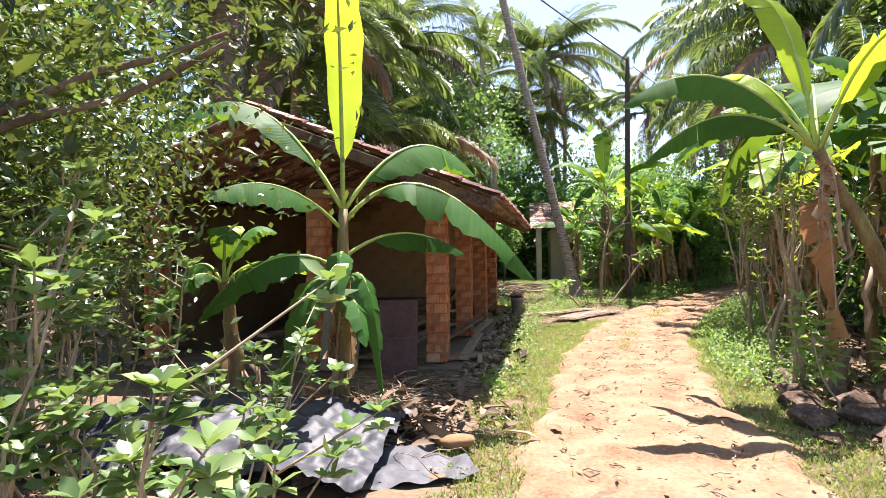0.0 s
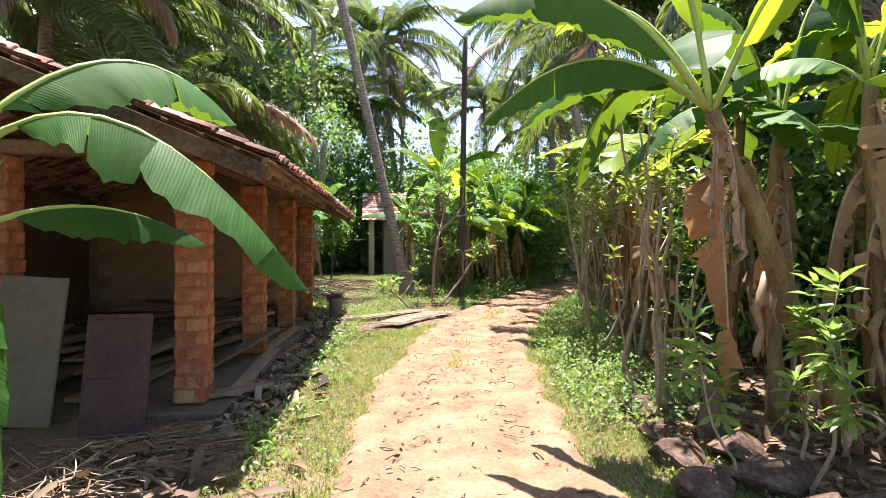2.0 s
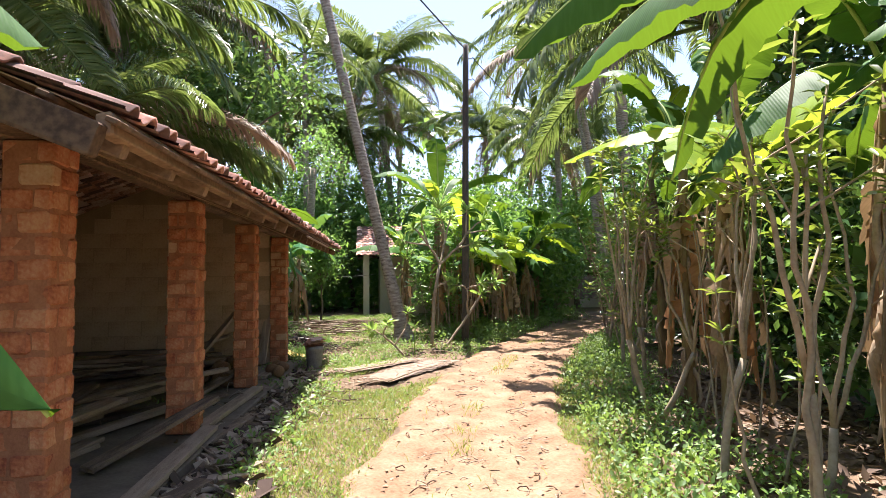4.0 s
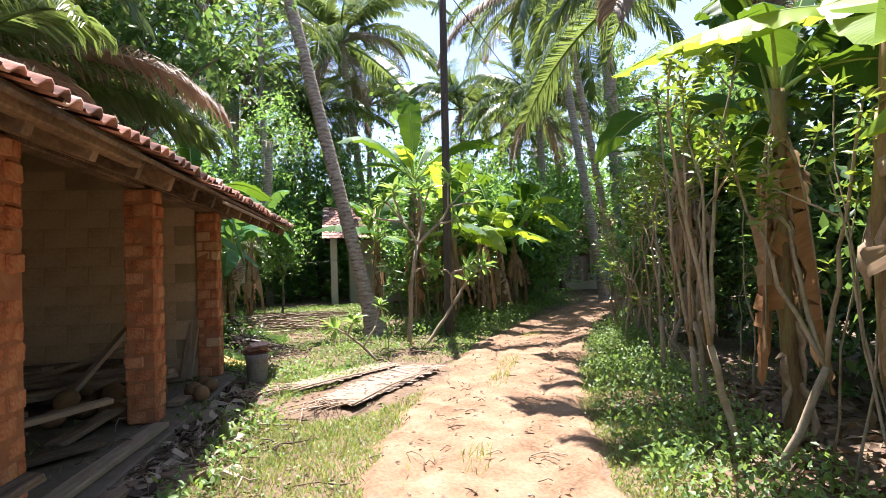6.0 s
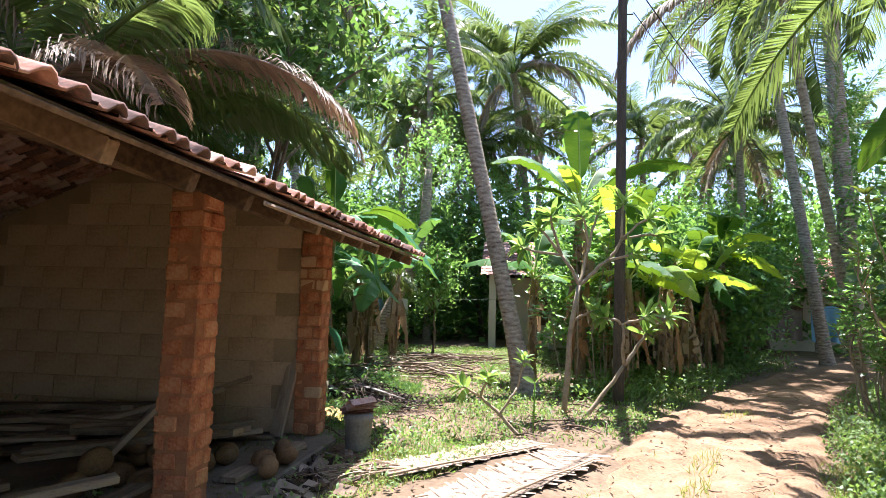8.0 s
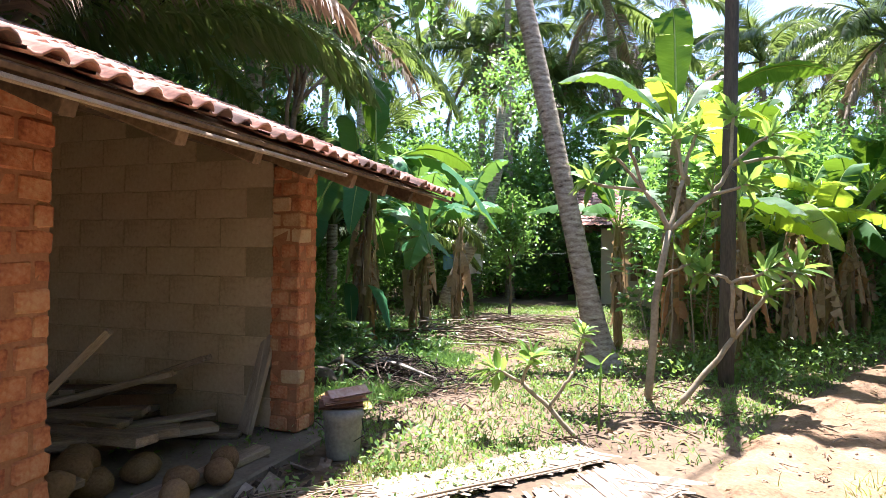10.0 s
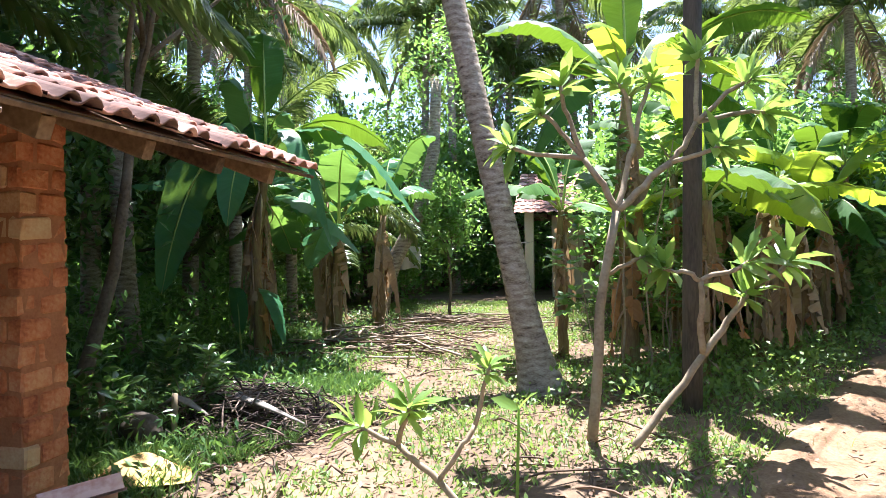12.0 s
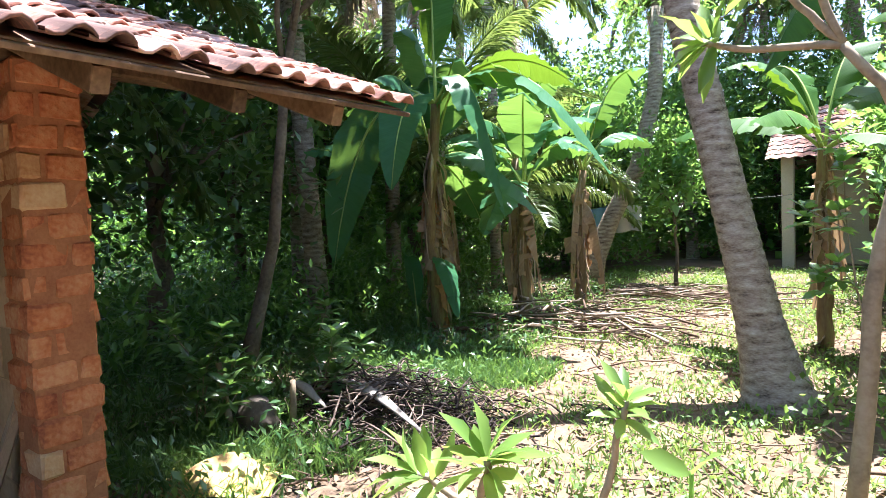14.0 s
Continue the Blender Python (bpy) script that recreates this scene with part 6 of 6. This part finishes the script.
nut = bpy.data.meshes.new("coconut")
bm.to_mesh(nut)
bm.free()
nut.materials.append(M_HUSK)
for p_ in nut.polygons:
    p_.use_smooth = True
for k in range(22):
    x, y, l = -0.55 + rng.uniform(-0.45, 0.4), -2.0 + rng.uniform(-0.6, 0.75), k // 13
    ob = thing("coconut", "brown dry husked coconut on the shed floor", "coconut", in_shed(x, y, FLOOR + 0.085 + l * 0.13, rng.uniform(60, 120), rng.uniform(0, 90), rng.uniform(0, 360)) @ Matrix.Scale(rng.uniform(0.085, 0.11), 4), "coconuts", me=nut)
for k in range(4):
    thing("coconut", "brown dry coconut by a pillar foot", "coconut", in_shed(0.1 + 0.13 * (k % 2), -1.1 - 0.2 * k, FLOOR + 0.09, 80, 0, 70 * k) @ Matrix.Scale(0.09, 4), "coconuts", me=nut)
green = nut.copy()
green.materials.clear()
green.materials.append(surface("green_husk", [(0.10, 0.14, 0.03), (0.22, 0.26, 0.07)], 5, 30, 0.5, 0.2))
thing("coconut", "fallen green coconut on the bare soil", "coconut", pose(1.6, 12.3, gz(1.6, 12.3) + 0.08, 70, 0, 20) @ Matrix.Scale(0.09, 4), "coconuts", me=green)

# broken scraps, shards and weeds on the shaded soil before the plinth
s = Soup()
for k in range(330):
    y = rng.uniform(-8.3, -0.6)
    m = np.array(in_shed(0.34 + abs(rng.normal(0, 0.28)), y, 0.05, rng.normal(0, 25), rng.normal(0, 25), rng.uniform(0, 360)))
    q = Soup()
    lx, ly = rng.uniform(0.02, 0.16), rng.uniform(0.015, 0.06)
    box(q, (-lx, -ly, 0), (lx, ly, rng.uniform(0.008, 0.03)), 0, 0.008)
    s.add(q.v[0] @ m[:3, :3].T + m[:3, 3], q.q[0])
thing("wood_scraps", "broken wood chips and tile shards on the soil", "debris", kind="stuff", me=s.mesh("wood_scraps", surface("scrap_wood", [(0.06, 0.04, 0.03), (0.19, 0.13, 0.09), (0.36, 0.28, 0.21)], 4, 30, 0.9, 0.4, vary=0.8, per="island"), False))
s = Soup()
P = scatter(5200, -0.6, 3.0, 6.0, 15.5, lambda x, y: np.exp(-((x - 0.5 - 0.2 * (y - 6.5)) / 0.22) ** 2) * 0.8 * np.clip(patch(x, y), 0.1, 1))
leaves(s, np.repeat(P, 6, 0) + rng.normal(0, 0.05, (6 * len(P), 3)) * (1, 1, 0.9) + (0, 0, 0.08), rand_dirs(6 * len(P), 0.6), 0.065, 0.03, LEAF8)
thing("edge_weeds", "leafy green weeds along the shaded edge of the verge", "weeds", kind="stuff", me=s.mesh("edge_weeds", L_WEED))
s = Soup()
P = scatter(2600, -0.8, 2.4, 6.0, 15.4, lambda x, y: np.where(x < 0.55 + 0.2 * (y - 6.5), 0.9, 0) * (x > -0.25 + 0.18 * (y - 7.5)))
D = rand_dirs(len(P), 0)
D[:, 2] *= 0.4
leaves(s, P + (0, 0, 0.025), D, rng.uniform(0.04, 0.13, len(P)), 0.04, LEAF8)
thing("soil_litter", "dark dead leaves on the soil before the shed", "leaf litter", kind="stuff", me=s.mesh("soil_litter", L_LITTER))

# old paint bucket with tiles on it
bx, by = 1.87, 15.05
bucket = thing("bucket", "cement-stained old bucket with a bulging rim", "bucket", pose(bx, by, gz(bx, by)))
s = Soup()
tube(s, [(0, 0, 0.0), (0, 0, 0.02), (0, 0, 0.3), (0, 0, 0.33), (0, 0, 0.345), (0, 0, 0.37)], [0.125, 0.13, 0.15, 0.165, 0.155, 0.155], 24)
part("pail", s.mesh("pail", M_CEMENT), bucket)
s = Soup()
tube(s, [(0.15, 0, 0.3), (0.2, -0.08, 0.2), (0.13, -0.14, 0.16)], 0.004, 5)
part("wire_handle", s.mesh("wire_handle", M_WIRE), bucket)
for k in range(3):
    s = Soup()
    tile_soup(s)
    thing("roof_tile", "spare clay tile stacked on the bucket", "roof tile", pose(bx + 0.03 * k - 0.02, by, gz(bx, by) + 0.39 + 0.045 * k, 0, 3, 20 + 14 * k), "spare tiles", me=s.mesh("roof_tile", M_TILE_O))
# sack and scrap beyond the last pillar
s = Soup()
sheet(s, np.linspace(-0.35, 0.35, 30), np.linspace(-0.25, 0.25, 24), lambda X, Y: 0.03 + 0.16 * np.exp(-(X / 0.25) ** 2 - (Y / 0.18) ** 2) + 0.03 * np.sin(14 * X + 5 * Y) * np.sin(12 * Y))
thing("cloth_sack", "crumpled pink and yellow plastic sack lying beside the pillar", "sack", pose(1.35, 16.35, gz(1.3, 16.3), 0, 0, 30), me=s.mesh("cloth_sack", surface("sack_cloth", [(0.30, 0.13, 0.09), (0.46, 0.30, 0.12), (0.55, 0.46, 0.08)], 3, 40, 0.9, 0.4)))
s = Soup()
tube(s, [(-0.22, 0, 0.12), (-0.1, 0, 0.15), (0.1, 0, 0.15), (0.24, 0, 0.11)], [0.09, 0.14, 0.14, 0.08], 14)
thing("charred_log", "short charred black log among scrap wood", "log", pose(0.95, 17.05, gz(0.95, 17), 0, 0, -35), me=s.mesh("charred_log", M_POLE))
for x, y, a, L in ((0.75, 17.0, 25, 0.55), (1.15, 17.2, -5, 0.4)):
    s = Soup()
    tube(s, bend((0, 0, -0.05), (math.sin(radians(a)) * L * -0.5, 0, L), 5), [0.03, 0.028, 0.026, 0.025, 0.022], 7)
    thing("wooden_stake", "short pale wooden stake in the grass", "stake", pose(x, y, gz(x, y)), "stakes", me=s.mesh("wooden_stake", M_STEM))
stick_shrub("feathery dark green seedling in shade", (0.35, 17.0), 3, 0.6, L_DARK, 0.16, 0.06, 0.25, "seedlings", 3, 0.008)
stick_shrub("feathery dark green seedling in shade", (0.9, 17.9), 3, 0.5, L_DARK, 0.16, 0.06, 0.25, "seedlings", 3, 0.008)
s = Soup()
tube(s, bend((0, 0, -0.05), (0.02, 0, 0.62), 5), [0.012, 0.012, 0.011, 0.010, 0.009], 6)
leaves(s, [(0.02, 0, 0.6)] * 2, [(-0.5, -0.2, 0.3), (0.3, -0.3, 0.5)], 0.2, 0.09, LEAF8)
thing("planted_stick", "thin planted cutting with two leaves", "cutting", pose(3.95, 16.2, gz(3.95, 16.2)), me=s.mesh("planted_stick", L_PLUM))

# leaning curved trunk and creepers
s = Soup()
tube(s, [(0, 0, -0.1), (0.12, 0, 0.6), (0.5, 0, 1.5), (1.1, 0, 2.6), (1.5, 0, 4.2), (1.6, 0, 6.0)], [0.3, 0.24, 0.2, 0.18, 0.16, 0.13], 12)
curved = thing("curved_tree", "grey curved tree trunk leaning in the yard", "tree", pose(0.9, 27.6, 0))
part("trunk", s.mesh("trunk", M_TRUNK), curved)
s = Soup()
leafy(s, np.array([1.6, 0, 6.2]) + rng.normal(0, 0.7, (36, 3)), 0.25, 34, 0.17, 0.08)
part("crown", s.mesh("crown", L_MID), curved)
s = Soup()
leafy(s, np.stack([17.1 + rng.normal(0, 0.34, 160), 28.4 + rng.normal(0, 0.34, 160), rng.uniform(2.5, 11, 160)], -1), 0.15, 26, 0.15, 0.09)
thing("creeper", "green creeper climbing a palm trunk", "creeper", me=s.mesh("creeper", L_MID))


# ---- houses and washing ----
def house(name, label, m, w, d, wall_h, ridge_h, posts):
    o = thing(name, label, "house", m)
    s = Soup()
    box(s, (0.8, 1.2, -0.1), (w - 0.3, d - 0.3, wall_h), 0.01)
    part("wall", s.mesh("wall", M_PLASTER, False), o, "cream plastered house wall")
    s = Soup()
    n = int(w / 0.24)
    for side, y0, y1 in ((0, -0.4, d / 2), (1, d + 0.4, d / 2)):
        for k in range(n):
            x0 = -0.3 + k * (w + 0.6) / n
            x1 = x0 + (w + 0.6) / n
            xm = (x0 + x1) / 2
            rows = 12
            for r in range(rows):
                a, b2 = r / rows, (r + 1) / rows
                ya, yb = y0 + (y1 - y0) * a, y0 + (y1 - y0) * b2
                za, zb = wall_h + (ridge_h - wall_h) * a, wall_h + (ridge_h - wall_h) * b2
                s.add([(x0, ya, za + 0.02), (xm, ya, za + 0.055), (x1, ya, za + 0.02), (x0, yb, zb), (xm, yb, zb + 0.035), (x1, yb, zb)], [(0, 1, 4, 3), (1, 2, 5, 4)])
    part("roof", s.mesh("roof", M_TILE, True), o, "weathered red-brown tiled roof")
    for x, y in posts:
        s = Soup()
        box(s, (x - 0.14, y - 0.14, -0.1), (x + 0.14, y + 0.14, wall_h + 0.1), 0.02)
        part("post", s.mesh("post", M_PLASTER, False), o)
    for x in (1.8, 3.6):
        win = Soup()
        box(win, (x, 1.15, 0.9), (x + 0.9, 1.26, 2.0), 0.01)
        part("window", win.mesh("window", M_TIMBER, False), o, "dark shuttered window")


house("house", "small cream house with a tiled verandah roof", pose(4.9, 31.0, 0, 0, 0, -8), 6.5, 5.0, 2.75, 4.3, ((0.15, 0.1), (2.4, 0.1), (4.6, 0.1)))
house("house", "pale house beyond the bend in the track", pose(15.5, 33, 0, 0, 0, -20), 7, 5, 2.6, 4.2, ((0.15, 0.1), (3, 0.1), (6, 0.1)))


def hanging_cloth(label, x, y, z, w, h, mat, yaw=0):
    s = Soup()
    xs, zs = np.linspace(-w / 2, w / 2, 26), np.linspace(0, -h, 14)
    X, Z = np.meshgrid(xs, zs, indexing="ij")
    Y = 0.04 * np.sin(X * 16) * (0.3 - Z / h)
    n, m = X.shape
    i, j = np.meshgrid(np.arange(n - 1), np.arange(m - 1), indexing="ij")
    s.add(np.stack([X, Y, Z + 0.03 * np.sin(9 * X)], -1).reshape(-1, 3), np.stack([i * m + j, (i + 1) * m + j, (i + 1) * m + j + 1, i * m + j + 1], -1).reshape(-1, 4))
    thing("washing", label, "laundry", pose(x, y, z, 0, 0, yaw), "washing on the line", me=s.mesh("washing", mat))


hanging_cloth("pale cloth hung on a washing line", 1.55, 28.5, 1.75, 0.75, 0.6, M_CLOTH)
hanging_cloth("small lilac cloth on a washing line", 0.9, 28.6, 1.75, 0.4, 0.45, M_CLOTH_B)
cable((-1.0, 28.55, 1.85), (5.0, 28.5, 1.85), 0.1, 0.006)
hanging_cloth("grey sheet hung out beyond the bend", 15.6, 30.0, 1.75, 1.3, 1.1, M_CONCRETE, -15)
hanging_cloth("pale blue sheet hung out beyond the bend", 17.1, 29.8, 1.9, 1.0, 1.3, M_CLOTH_B, -15)
cable((13.5, 30.4, 1.85), (19.0, 29.3, 1.95), 0.1, 0.006)


s = Soup()
for k in range(520):
    y = rng.uniform(1.5, 20)
    x = float(centre_x(y)) + rng.normal(0, 0.45) * float(half_width(y))
    L, a = rng.uniform(0.04, 0.2), rng.uniform(0, 6.28)
    z = gz(x, y) + 0.05
    tube(s, bend((x, y, z), (x + L * math.cos(a), y + L * math.sin(a), z), 4, 0.012, 0.01), rng.uniform(0.002, 0.006), 4)
thing("track_twigs", "small twigs and leaf stalks on the sand", "twigs", kind="stuff", me=s.mesh("track_twigs", M_TWIG))
s = Soup()
P = []
for k in range(700):
    y = rng.uniform(1.5, 20)
    x = float(centre_x(y)) + rng.uniform(-0.95, 0.95) * float(half_width(y))
    P.append((x, y, gz(x, y) + 0.06))
D = rand_dirs(len(P), 0)
D[:, 2] *= 0.3
leaves(s, np.array(P), D, 0.06, 0.03)
thing("track_leaves", "small dry leaves blown onto the track", "leaf litter", kind="stuff", me=s.mesh("track_leaves", L_LITTER))

s = Soup()
P = np.stack([rng.normal(-0.55, 0.5, 260), rng.normal(5.75, 0.55, 260), np.zeros(260)], -1)
P[:, 2] = height(P[:, 0], P[:, 1]) + 0.03 + rng.uniform(0, 0.08, 260)
D = rand_dirs(len(P), 0)
D[:, 2] *= 0.35
leaves(s, P, D, rng.uniform(0.15, 0.4, 260), 0.08, LEAF8)
thing("dead_leaves", "curled dead banana leaf scraps under the plant", "leaf litter", kind="stuff", me=s.mesh("dead_leaves", L_LITTER))
